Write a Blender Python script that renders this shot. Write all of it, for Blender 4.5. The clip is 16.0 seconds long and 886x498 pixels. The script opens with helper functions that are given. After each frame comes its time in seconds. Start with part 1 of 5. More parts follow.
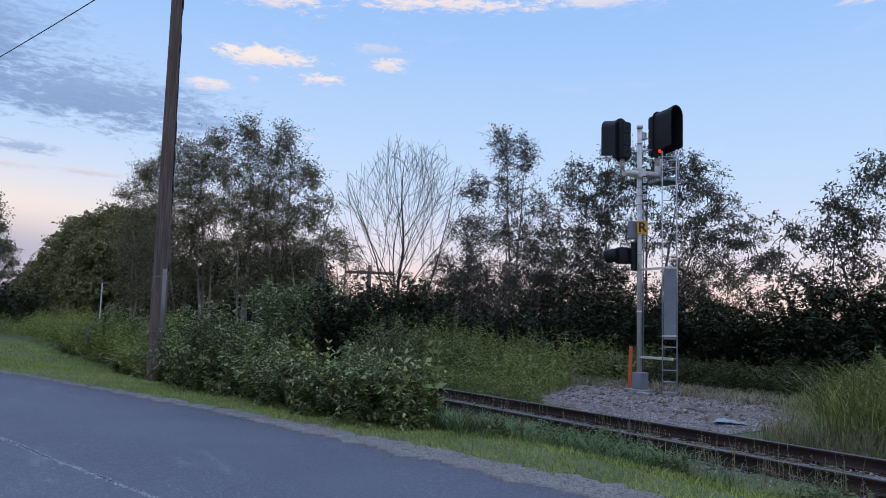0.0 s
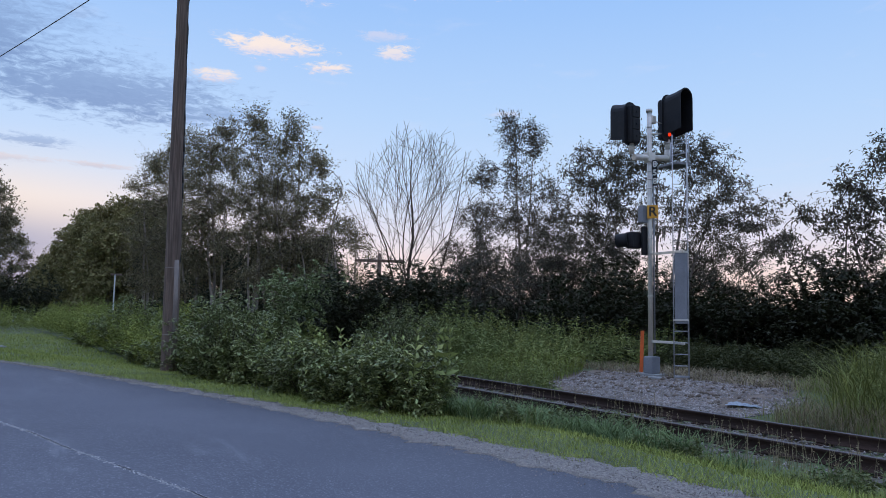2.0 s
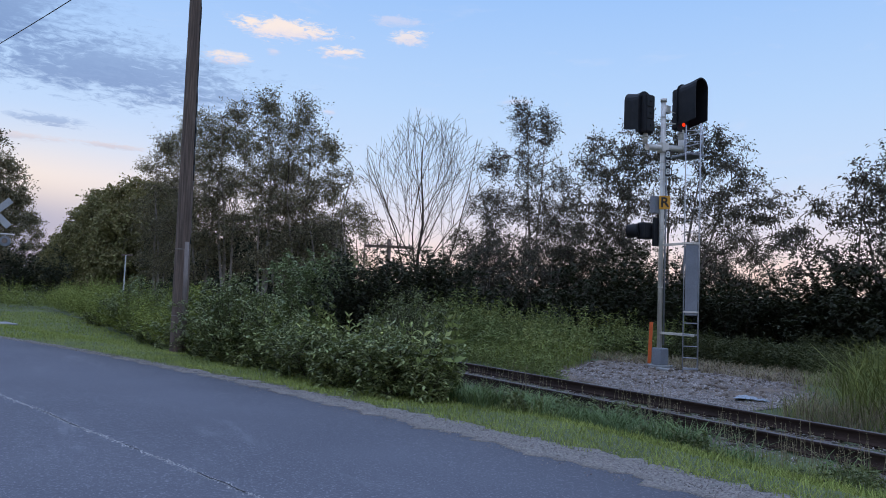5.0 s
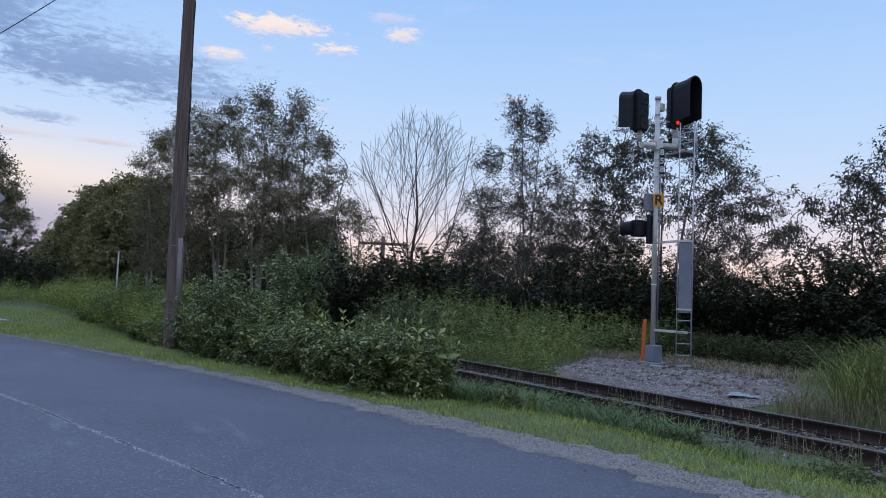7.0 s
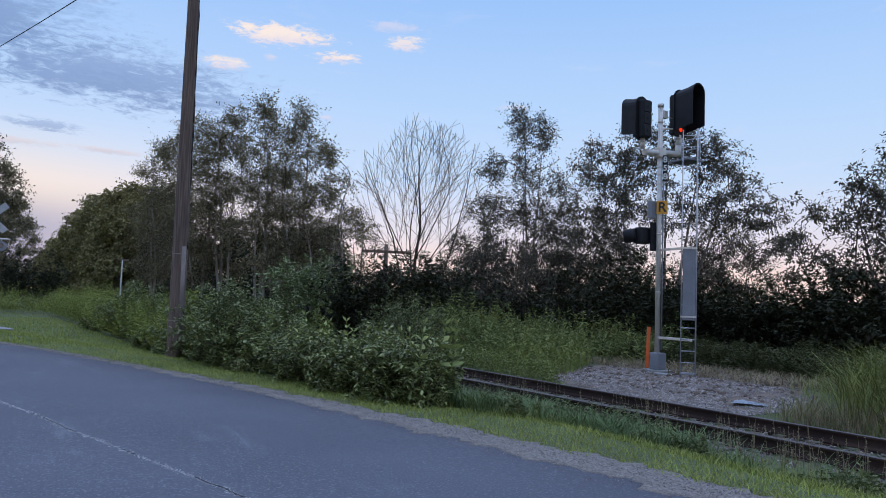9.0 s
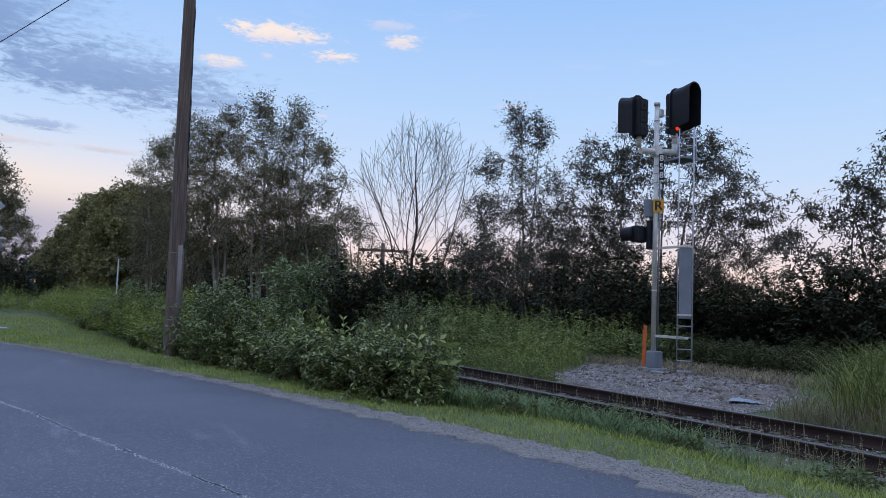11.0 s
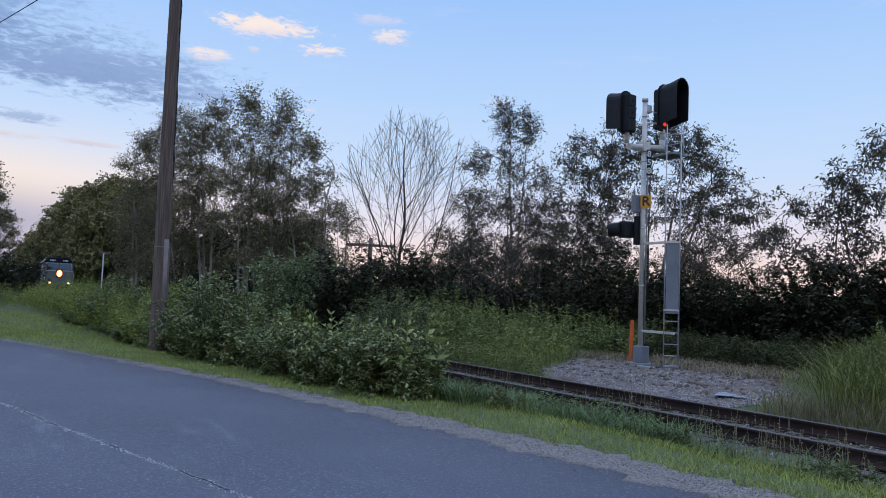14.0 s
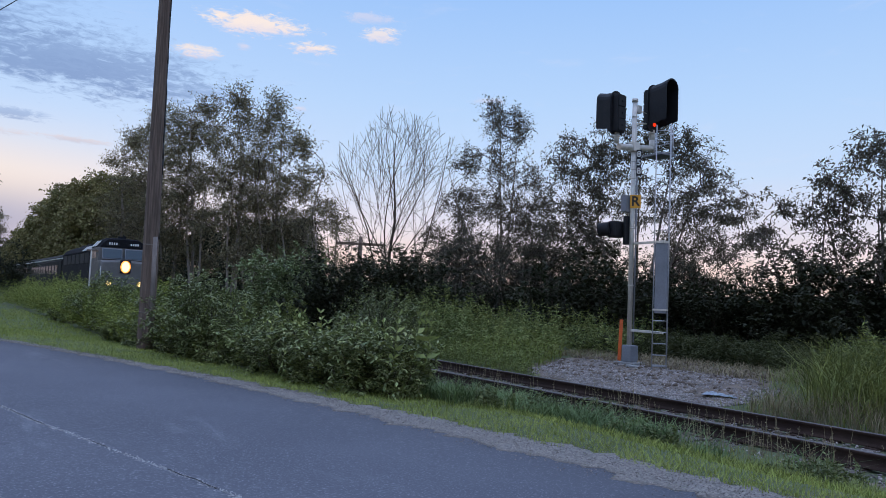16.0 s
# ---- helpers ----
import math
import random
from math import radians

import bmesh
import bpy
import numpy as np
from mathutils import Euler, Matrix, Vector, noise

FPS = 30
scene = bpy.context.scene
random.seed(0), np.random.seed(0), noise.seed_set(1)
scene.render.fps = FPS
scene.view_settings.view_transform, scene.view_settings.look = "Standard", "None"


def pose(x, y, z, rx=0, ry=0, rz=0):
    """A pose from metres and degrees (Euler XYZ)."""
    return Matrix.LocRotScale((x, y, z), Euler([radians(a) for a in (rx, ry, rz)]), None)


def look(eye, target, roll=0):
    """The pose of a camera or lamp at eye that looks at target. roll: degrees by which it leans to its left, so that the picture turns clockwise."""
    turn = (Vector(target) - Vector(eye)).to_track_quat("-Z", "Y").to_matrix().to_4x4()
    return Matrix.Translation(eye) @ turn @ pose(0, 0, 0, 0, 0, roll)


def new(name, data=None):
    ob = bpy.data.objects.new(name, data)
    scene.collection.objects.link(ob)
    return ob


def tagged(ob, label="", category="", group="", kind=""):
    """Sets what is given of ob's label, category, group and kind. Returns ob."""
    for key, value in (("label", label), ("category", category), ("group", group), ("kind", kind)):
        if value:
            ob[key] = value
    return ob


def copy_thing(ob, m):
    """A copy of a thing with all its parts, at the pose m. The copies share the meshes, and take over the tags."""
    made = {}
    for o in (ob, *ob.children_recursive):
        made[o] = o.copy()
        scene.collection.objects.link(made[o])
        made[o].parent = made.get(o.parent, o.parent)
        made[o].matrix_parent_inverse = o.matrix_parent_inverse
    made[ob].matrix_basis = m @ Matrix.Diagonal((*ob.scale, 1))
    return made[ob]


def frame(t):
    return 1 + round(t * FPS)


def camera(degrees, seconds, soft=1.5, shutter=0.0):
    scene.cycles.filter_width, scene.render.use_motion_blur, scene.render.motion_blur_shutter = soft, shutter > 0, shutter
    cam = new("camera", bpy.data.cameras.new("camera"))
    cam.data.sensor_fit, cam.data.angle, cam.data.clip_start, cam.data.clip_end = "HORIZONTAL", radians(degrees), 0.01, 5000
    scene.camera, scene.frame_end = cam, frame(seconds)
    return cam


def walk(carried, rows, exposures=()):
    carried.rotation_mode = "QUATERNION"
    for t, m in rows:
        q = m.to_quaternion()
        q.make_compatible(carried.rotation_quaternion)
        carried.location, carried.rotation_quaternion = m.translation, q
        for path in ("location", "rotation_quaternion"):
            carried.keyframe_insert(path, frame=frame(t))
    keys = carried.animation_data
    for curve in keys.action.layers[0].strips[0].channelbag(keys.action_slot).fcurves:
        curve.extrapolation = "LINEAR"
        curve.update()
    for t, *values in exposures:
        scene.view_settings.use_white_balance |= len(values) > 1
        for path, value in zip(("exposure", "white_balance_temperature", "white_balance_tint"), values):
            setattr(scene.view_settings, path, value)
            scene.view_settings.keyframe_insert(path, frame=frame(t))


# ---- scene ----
cam = camera(63.53, 16.0, soft=0.8)


def view(x, y, z, heading, pitch, roll):
    """A level-based camera pose: heading turns to the left, pitch up, roll leans to the left."""
    return pose(x, y, z, 90 + pitch, 0, heading) @ pose(0, 0, 0, 0, 0, roll)


PATH = [
    (0.0, 0.043, 0.000, 1.497, 55.92, 6.05, 1.81),
    (0.5, 0.051, 0.001, 1.493, 55.55, 5.86, 1.64),
    (1.0, 0.050, -0.013, 1.489, 55.39, 5.68, 1.48),
    (1.5, 0.043, -0.003, 1.491, 55.91, 5.38, 1.16),
    (2.0, 0.045, -0.014, 1.492, 56.66, 5.02, 1.07),
    (2.5, -0.004, 0.009, 1.491, 57.46, 4.79, 1.51),
    (3.0, 0.016, -0.001, 1.488, 57.95, 4.62, 1.72),
    (3.5, 0.022, -0.003, 1.492, 58.22, 4.47, 1.84),
    (4.0, 0.016, 0.005, 1.492, 58.04, 4.35, 2.00),
    (6.5, 0.003, -0.007, 1.486, 56.76, 3.64, 2.32),
    (7.0, 0.002, 0.000, 1.481, 56.90, 3.77, 2.37),
    (7.5, 0.002, -0.007, 1.480, 57.00, 3.92, 2.28),
    (8.0, -0.010, -0.006, 1.482, 56.92, 4.09, 2.30),
    (8.5, 0.004, -0.005, 1.480, 57.02, 4.29, 2.33),
    (9.0, -0.011, -0.008, 1.478, 57.15, 4.39, 2.25),
    (11.5, -0.005, -0.008, 1.469, 56.69, 4.21, 2.17),
    (12.0, -0.017, -0.013, 1.468, 56.42, 4.07, 2.21),
    (12.5, -0.017, -0.008, 1.468, 56.33, 4.01, 2.23),
    (13.0, -0.017, -0.008, 1.467, 56.26, 3.97, 2.14),
    (13.5, -0.015, -0.011, 1.471, 56.08, 3.95, 2.20),
    (14.0, -0.030, -0.011, 1.464, 55.87, 3.96, 2.28),
    (14.5, -0.036, -0.013, 1.463, 55.73, 3.92, 2.19),
    (15.0, -0.029, -0.010, 1.460, 55.51, 3.93, 2.26),
    (15.5, -0.044, -0.011, 1.454, 55.24, 3.92, 2.35),
    (16.0, -0.027, -0.019, 1.463, 55.06, 3.91, 2.46),
]
walk(cam, [(t, view(x, y, z, h, p, r)) for t, x, y, z, h, p, r in PATH])


# ---- world, sky and sun ----
def lin(r, g, b):
    """Linear colour from 0-255 display values."""
    return tuple(((c / 255 + 0.055) / 1.055) ** 2.4 if c > 10 else c / 3295 for c in (r, g, b)) + (1.0,)


class Graph:
    """A few short words for wiring nodes."""

    def __init__(self, tree):
        self.tree = tree
        tree.nodes.clear()

    def node(self, kind, **values):
        n = self.tree.nodes.new(kind)
        for key, value in values.items():
            setattr(n, key, value)
        return n

    def put(self, socket, value):
        if isinstance(value, bpy.types.NodeSocket):
            self.tree.links.new(value, socket)
        else:
            socket.default_value = value

    def math(self, op, a, b=0.0, c=None, clamp=False):
        n = self.node("ShaderNodeMath", operation=op, use_clamp=clamp)
        self.put(n.inputs[0], a)
        self.put(n.inputs[1], b)
        if c is not None:
            self.put(n.inputs[2], c)
        return n.outputs[0]

    def mix(self, f, a, b, blend="MIX"):
        n = self.node("ShaderNodeMix", data_type="RGBA", blend_type=blend)
        self.put(n.inputs[0], f)
        self.put(n.inputs[6], a)
        self.put(n.inputs[7], b)
        return n.outputs[2]

    def ramp(self, f, stops, smooth=False):
        n = self.node("ShaderNodeValToRGB")
        e = n.color_ramp.elements
        while len(e) < len(stops):
            e.new(0.5)
        for k, (at, col) in zip(e, stops):
            k.position, k.color = at, col
        if smooth:
            n.color_ramp.interpolation = "EASE"
        self.put(n.inputs[0], f)
        return n.outputs[0]

    def noise(self, vec, scale, detail=4.0, rough=0.55, distortion=0.0):
        n = self.node("ShaderNodeTexNoise")
        self.put(n.inputs["Vector"], vec)
        n.inputs["Scale"].default_value = scale
        n.inputs["Detail"].default_value = detail
        n.inputs["Roughness"].default_value = rough
        n.inputs["Distortion"].default_value = distortion
        return n.outputs["Fac"]

    def between(self, v, lo, hi):
        n = self.node("ShaderNodeMapRange", interpolation_type="SMOOTHSTEP")
        self.put(n.inputs["Value"], v)
        n.inputs["From Min"].default_value, n.inputs["From Max"].default_value = lo, hi
        return n.outputs["Result"]


SUN_HEADING = 78.0     # degrees to the left of +y, where the sun has just gone down


def build_world():
    world = bpy.data.worlds.new("dusk_sky")
    scene.world = world
    world.use_nodes = True
    g = Graph(world.node_tree)
    way = g.node("ShaderNodeTexCoord").outputs["Generated"]
    xyz = g.node("ShaderNodeSeparateXYZ")
    g.put(xyz.inputs[0], way)
    x, y, z = xyz.outputs
    el = g.math("MULTIPLY", g.math("ARCSINE", z), 57.2958)
    az = g.math("MULTIPLY", g.math("ARCTAN2", g.math("MULTIPLY", x, -1.0), y), 57.2958)
    up = g.math("DIVIDE", el, 90.0, clamp=True)
    base = g.ramp(up, [(0.0, lin(246, 210, 196)), (0.03, lin(250, 226, 218)), (0.06, lin(232, 226, 238)), (0.11, lin(200, 222, 252)),
                       (0.17, lin(183, 214, 253)), (0.26, lin(158, 198, 251)), (0.36, lin(140, 184, 248)), (1.0, lin(112, 162, 240))])
    # overhead the sky is clear and deep, and lights the ground
    base = g.mix(g.between(el, 28.0, 60.0), base, (1.08, 1.36, 2.1, 1.0))
    # warm, hazy glow low on the left, where the sun went down
    side = g.math("POWER", g.math("SUBTRACT", 1.0, g.math("DIVIDE", g.math("ABSOLUTE", g.math("SUBTRACT", az, 88.0)), 24.0), clamp=True), 1.2)
    low = g.math("MULTIPLY", g.between(el, 13.0, 5.0), side)
    base = g.mix(g.math("MULTIPLY", low, 0.95), base, g.mix(g.between(el, 4.0, 8.0), lin(160, 170, 200), lin(248, 232, 219)))
    # wisps: stretched noise in heading and height
    pos = g.node("ShaderNodeCombineXYZ")
    g.put(pos.inputs[0], g.math("MULTIPLY", az, 0.10))
    g.put(pos.inputs[1], g.math("MULTIPLY", el, 0.32))
    p = pos.outputs[0]
    n_big = g.noise(p, 1.6, 5.0, 0.6, 0.5)
    n_small = g.noise(p, 9.0, 7.0, 0.66, 0.6)
    edge = g.math("ADD", g.math("MULTIPLY", g.math("SUBTRACT", n_big, 0.5), 2.2), g.math("MULTIPLY", g.math("SUBTRACT", n_small, 0.5), 3.4))
    faint = g.math("MULTIPLY", g.between(n_big, 0.56, 0.8), 0.18)
    base = g.mix(faint, base, lin(226, 226, 244))

    def cloud(sky, a0, e0, w, h, lit, shade, amount, ragged=1.0):
        """One cloud: an ellipse with a torn outline, lit above and shaded below."""
        u = g.math("DIVIDE", g.math("SUBTRACT", az, a0), w)
        v = g.math("DIVIDE", g.math("SUBTRACT", el, e0), h)
        r = g.math("SQRT", g.math("ADD", g.math("MULTIPLY", u, u), g.math("MULTIPLY", v, v)))
        m = g.between(g.math("ADD", g.math("SUBTRACT", 1.0, r), g.math("MULTIPLY", edge, ragged)), 0.0, 0.8)
        col = g.mix(g.between(g.math("ADD", v, g.math("MULTIPLY", edge, 0.5)), -0.8, 0.5), shade, lit)
        return g.mix(g.math("MULTIPLY", m, amount), sky, col)

    grey, dusk = lin(138, 168, 214), lin(116, 146, 196)
    pink, cream, mauve = lin(226, 220, 236), lin(252, 236, 228), lin(200, 210, 240)
    for a0, e0, w, h, lit, shade, amount, ragged in (
            (83.0, 15.6, 13.0, 2.9, grey, dusk, 0.9, 0.6), (93.0, 18.8, 11.0, 4.6, grey, dusk, 0.95, 0.4), (75.0, 14.6, 5.0, 1.3, grey, dusk, 0.6, 0.6),
            (86.8, 11.4, 2.6, 0.5, grey, dusk, 0.6, 0.8), (83.0, 10.1, 3.0, 0.32, lin(222, 205, 208), lin(190, 186, 204), 0.6, 0.6),
            (88.5, 10.0, 4.0, 0.4, lin(222, 205, 208), lin(190, 186, 204), 0.5, 0.6),
            (70.4, 20.0, 4.6, 0.95, cream, pink, 0.95, 0.75), (66.5, 18.8, 2.4, 0.6, cream, pink, 0.95, 0.75), (75.0, 17.5, 2.2, 0.6, cream, pink, 0.8, 0.75),
            (60.7, 20.2, 1.7, 0.7, cream, pink, 0.75, 0.8), (61.8, 21.4, 2.6, 0.5, pink, mauve, 0.5, 0.7), (67.0, 14.2, 0.8, 0.3, pink, mauve, 0.6, 0.5),
            (71.6, 18.3, 0.7, 0.3, pink, mauve, 0.6, 0.5), (52.1, 15.7, 1.5, 0.3, pink, mauve, 0.5, 0.5), (70.6, 24.2, 6.0, 0.9, cream, pink, 0.8, 0.8),
            (56.3, 24.9, 8.0, 0.8, cream, pink, 0.85, 0.8), (43.7, 25.0, 4.0, 0.6, cream, pink, 0.7, 0.6), (37.6, 25.1, 2.4, 0.5, cream, pink, 0.6, 0.6),
            (24.2, 23.0, 3.0, 0.7, cream, pink, 0.7, 0.6)):
        base = cloud(base, a0, e0, w, h, lit, shade, amount, ragged)
    sky = g.node("ShaderNodeTexSky", sky_type="NISHITA", sun_disc=False)
    sky.sun_elevation, sky.sun_rotation = radians(1.5), radians(-SUN_HEADING)
    ground_side = g.mix(g.between(el, -3.0, 0.0), lin(96, 104, 96), base)
    glow = g.mix(0.006, ground_side, sky.outputs[0])
    bg = g.node("ShaderNodeBackground")
    g.put(bg.inputs["Color"], glow)
    bg.inputs["Strength"].default_value = 1.0
    out = g.node("ShaderNodeOutputWorld")
    g.put(out.inputs[0], bg.outputs[0])


build_world()
sun = new("sun", bpy.data.lights.new("sun", "SUN"))
sun.data.energy, sun.data.angle, sun.data.color = 0.12, radians(25), (1.0, 0.78, 0.62)
sun.matrix_world = look((-math.sin(radians(SUN_HEADING)) * 100, math.cos(radians(SUN_HEADING)) * 100, 18), (0, 0, 0))


# ---- materials ----
def material(name, a, b, scale=3.0, fine=40.0, rough=0.8, metal=0.0, bump=0.3, dirt=None, dirt_at=(0.55, 0.75), island=0.0, through_light=0.0, stretch=(1, 1, 1), spec=0.5):
    """Two tones at a coarse and a fine scale, an optional layer of dirt, fine relief; sizes in metres of the object."""
    m = bpy.data.materials.new(name)
    m.use_nodes = True
    g = Graph(m.node_tree)
    at = g.node("ShaderNodeTexCoord").outputs["Object"]
    stretched = g.node("ShaderNodeMapping")
    g.put(stretched.inputs[0], at)
    stretched.inputs["Scale"].default_value = stretch
    at = stretched.outputs[0]
    n1, n2 = g.noise(at, scale), g.noise(at, fine, 3.0)
    a4, b4 = (*a, 1.0), (*b, 1.0)
    col = g.mix(g.between(n1, 0.3, 0.7), a4, b4)
    col = g.mix(g.math("MULTIPLY", g.between(n2, 0.35, 0.7), 0.35), col, (0.5 * a[0], 0.5 * a[1], 0.5 * a[2], 1.0))
    if dirt:
        n3 = g.noise(at, scale * 0.45, 6.0, 0.65, 0.6)
        col = g.mix(g.math("MULTIPLY", g.between(n3, *dirt_at), 0.8), col, (*dirt, 1.0))
    if island:
        rnd = g.node("ShaderNodeNewGeometry").outputs["Random Per Island"]
        hsv = g.node("ShaderNodeHueSaturation")
        g.put(hsv.inputs["Color"], col)
        g.put(hsv.inputs["Value"], g.math("ADD", 1.0 - island, g.math("MULTIPLY", rnd, 2 * island)))
        g.put(hsv.inputs["Hue"], g.math("ADD", 0.485, g.math("MULTIPLY", g.math("FRACT", g.math("MULTIPLY", rnd, 7.31)), 0.03)))
        col = hsv.outputs[0]
    bsdf = g.node("ShaderNodeBsdfPrincipled")
    g.put(bsdf.inputs["Base Color"], col)
    bsdf.inputs["Metallic"].default_value = metal
    bsdf.inputs["Specular IOR Level"].default_value = spec
    g.put(bsdf.inputs["Roughness"], g.math("ADD", rough - 0.08, g.math("MULTIPLY", n2, 0.16), clamp=True))
    if bump:
        bm = g.node("ShaderNodeBump")
        bm.inputs["Strength"].default_value, bm.inputs["Distance"].default_value = bump, 0.01
        g.put(bm.inputs["Height"], g.math("ADD", n2, n1))
        g.put(bsdf.inputs["Normal"], bm.outputs[0])
    shader = bsdf.outputs[0]
    if through_light:
        tr = g.node("ShaderNodeBsdfTranslucent")
        g.put(tr.inputs[0], g.mix(0.4, col, (0.18, 0.21, 0.05, 1)))
        mixed = g.node("ShaderNodeMixShader")
        mixed.inputs[0].default_value = through_light
        g.put(mixed.inputs[1], shader)
        g.put(mixed.inputs[2], tr.outputs[0])
        shader = mixed.outputs[0]
    out = g.node("ShaderNodeOutputMaterial")
    g.put(out.inputs[0], shader)
    return m


def glowing(name, color, strength):
    m = bpy.data.materials.new(name)
    m.use_nodes = True
    g = Graph(m.node_tree)
    e = g.node("ShaderNodeEmission")
    e.inputs[0].default_value, e.inputs[1].default_value = (*color, 1), strength
    g.put(g.node("ShaderNodeOutputMaterial").inputs[0], e.outputs[0])
    return m


def clear_glass(name):
    m = bpy.data.materials.new(name)
    m.use_nodes = True
    b = m.node_tree.nodes["Principled BSDF"]
    b.inputs["Base Color"].default_value = (0.05, 0.06, 0.07, 1)
    b.inputs["Roughness"].default_value = 0.12
    b.inputs["Specular IOR Level"].default_value = 0.9
    return m



def asphalt():
    """Worn asphalt: pale chippings in dark binder, faded patches, darker wheel-worn areas."""
    m = bpy.data.materials.new("worn_asphalt")
    m.use_nodes = True
    g = Graph(m.node_tree)
    at = g.node("ShaderNodeTexCoord").outputs["Object"]
    drawn = g.node("ShaderNodeMapping")
    g.put(drawn.inputs[0], at)
    drawn.inputs["Rotation"].default_value = (0, 0, radians(-12))
    drawn.inputs["Scale"].default_value = (0.35, 1.5, 1.0)
    broad, patch = g.noise(at, 0.35, 5.0), g.noise(drawn.outputs[0], 0.9, 7.0, 0.7, 0.4)
    chips, grit = g.noise(at, 48.0, 3.0, 0.75), g.noise(at, 16.0, 4.0, 0.7)
    col = g.mix(g.between(broad, 0.3, 0.7), (0.080, 0.082, 0.100, 1), (0.100, 0.102, 0.122, 1))
    col = g.mix(g.math("MULTIPLY", g.between(patch, 0.55, 0.70), 0.6), col, (0.155, 0.158, 0.18, 1))
    col = g.mix(g.math("MULTIPLY", g.between(grit, 0.52, 0.75), 0.5), col, (0.06, 0.064, 0.08, 1))
    col = g.mix(g.math("MULTIPLY", g.between(chips, 0.53, 0.68), 0.7), col, (0.25, 0.255, 0.28, 1))
    b = g.node("ShaderNodeBsdfPrincipled")
    g.put(b.inputs["Base Color"], col)
    b.inputs["Roughness"].default_value, b.inputs["Specular IOR Level"].default_value = 0.85, 0.3
    relief = g.node("ShaderNodeBump")
    relief.inputs["Strength"].default_value, relief.inputs["Distance"].default_value = 0.8, 0.006
    g.put(relief.inputs["Height"], g.math("ADD", chips, grit))
    g.put(b.inputs["Normal"], relief.outputs[0])
    g.put(g.node("ShaderNodeOutputMaterial").inputs[0], b.outputs[0])
    return m


ASPHALT = asphalt()
SHOULDER = material("gravel_shoulder", (0.30, 0.26, 0.225), (0.13, 0.118, 0.112), 34.0, 90, 0.95, bump=0.9, dirt=(0.10, 0.12, 0.05))
SEAM = material("seam_grit", (0.26, 0.26, 0.28), (0.17, 0.17, 0.185), 4.0, 60, 0.95, bump=0.6)
TAR = material("open_crack", (0.03, 0.03, 0.035), (0.05, 0.05, 0.05), 4.0, 60, 0.95)
SOIL = material("grassy_soil", (0.095, 0.115, 0.045), (0.07, 0.082, 0.038), 1.2, 30, 0.95, bump=0.8, dirt=(0.14, 0.11, 0.07), dirt_at=(0.6, 0.8))
BALLAST = material("ballast", (0.20, 0.15, 0.115), (0.105, 0.075, 0.055), 3.0, 40, 0.95, bump=1.0, dirt=(0.15, 0.13, 0.10))
STONE = material("crushed_stone", (0.33, 0.285, 0.26), (0.17, 0.145, 0.13), 5.0, 60, 0.9, bump=0.5, island=0.35)
PALEGRIT = material("pale_grit", (0.42, 0.41, 0.40), (0.28, 0.27, 0.27), 5.0, 60, 0.9, bump=0.3, island=0.3)
RUST = material("rusty_rail_steel", (0.032, 0.020, 0.016), (0.058, 0.035, 0.027), 3.0, 50, 0.85, bump=0.3, stretch=(0.3, 1, 1), spec=0.12)
RAILHEAD = material("worn_rail_head", (0.12, 0.10, 0.095), (0.075, 0.06, 0.055), 4.0, 60, 0.55, metal=0.3, bump=0.05, stretch=(0.2, 1, 1))
CABLEGUARD = material("weathered_guard_steel", (0.21, 0.17, 0.145), (0.14, 0.11, 0.092), 4.0, 40, 0.75, metal=0.1, bump=0.2, stretch=(1, 1, 0.4))
TIE = material("creosoted_tie", (0.085, 0.065, 0.05), (0.14, 0.115, 0.10), 4.0, 40, 0.9, bump=0.7, stretch=(4, 0.4, 1))
GRASS = material("mown_grass", (0.34, 0.37, 0.095), (0.25, 0.285, 0.07), 0.8, 12, 0.7, bump=0, island=0.25, through_light=0.21, spec=0.15)
REED = material("reed_blade", (0.25, 0.265, 0.075), (0.11, 0.125, 0.042), 0.9, 12, 0.7, bump=0, island=0.35, through_light=0.2, spec=0.15)
TUSSOCK = material("tussock_blade", (0.16, 0.215, 0.085), (0.095, 0.14, 0.058), 0.9, 12, 0.7, bump=0, island=0.35, through_light=0.15, spec=0.15)
GOLDEN = material("golden_weed_leaf", (0.31, 0.34, 0.085), (0.19, 0.22, 0.06), 0.5, 12, 0.7, bump=0, island=0.3, through_light=0.18, spec=0.15)
TALLGRASS = material("tall_grass", (0.175, 0.205, 0.06), (0.235, 0.24, 0.075), 0.8, 12, 0.7, bump=0, island=0.3, through_light=0.18, spec=0.15)
DRYGRASS = material("dry_stalks", (0.30, 0.24, 0.14), (0.20, 0.15, 0.09), 1.5, 12, 0.85, bump=0, island=0.3, through_light=0.15)
WEED = material("goldenrod_leaf", (0.18, 0.215, 0.076), (0.28, 0.30, 0.10), 0.6, 12, 0.7, bump=0, island=0.3, through_light=0.15, spec=0.15)
MILKWEED = material("milkweed_leaf", (0.38, 0.41, 0.14), (0.31, 0.35, 0.11), 1.0, 14, 0.6, bump=0, island=0.2, through_light=0.2, spec=0.4)
# leaf colour lowered to hold the shade that the hedge throws
SHADED_WEED = material("hedge_shaded_weed_leaf", (0.065, 0.07, 0.03), (0.085, 0.09, 0.04), 1.0, 14, 0.65, bump=0, island=0.3, through_light=0.1, spec=0.15)
BUSH = material("bush_leaf", (0.115, 0.13, 0.042), (0.16, 0.175, 0.058), 1.0, 14, 0.5, bump=0, island=0.35, through_light=0.12, spec=0.42)
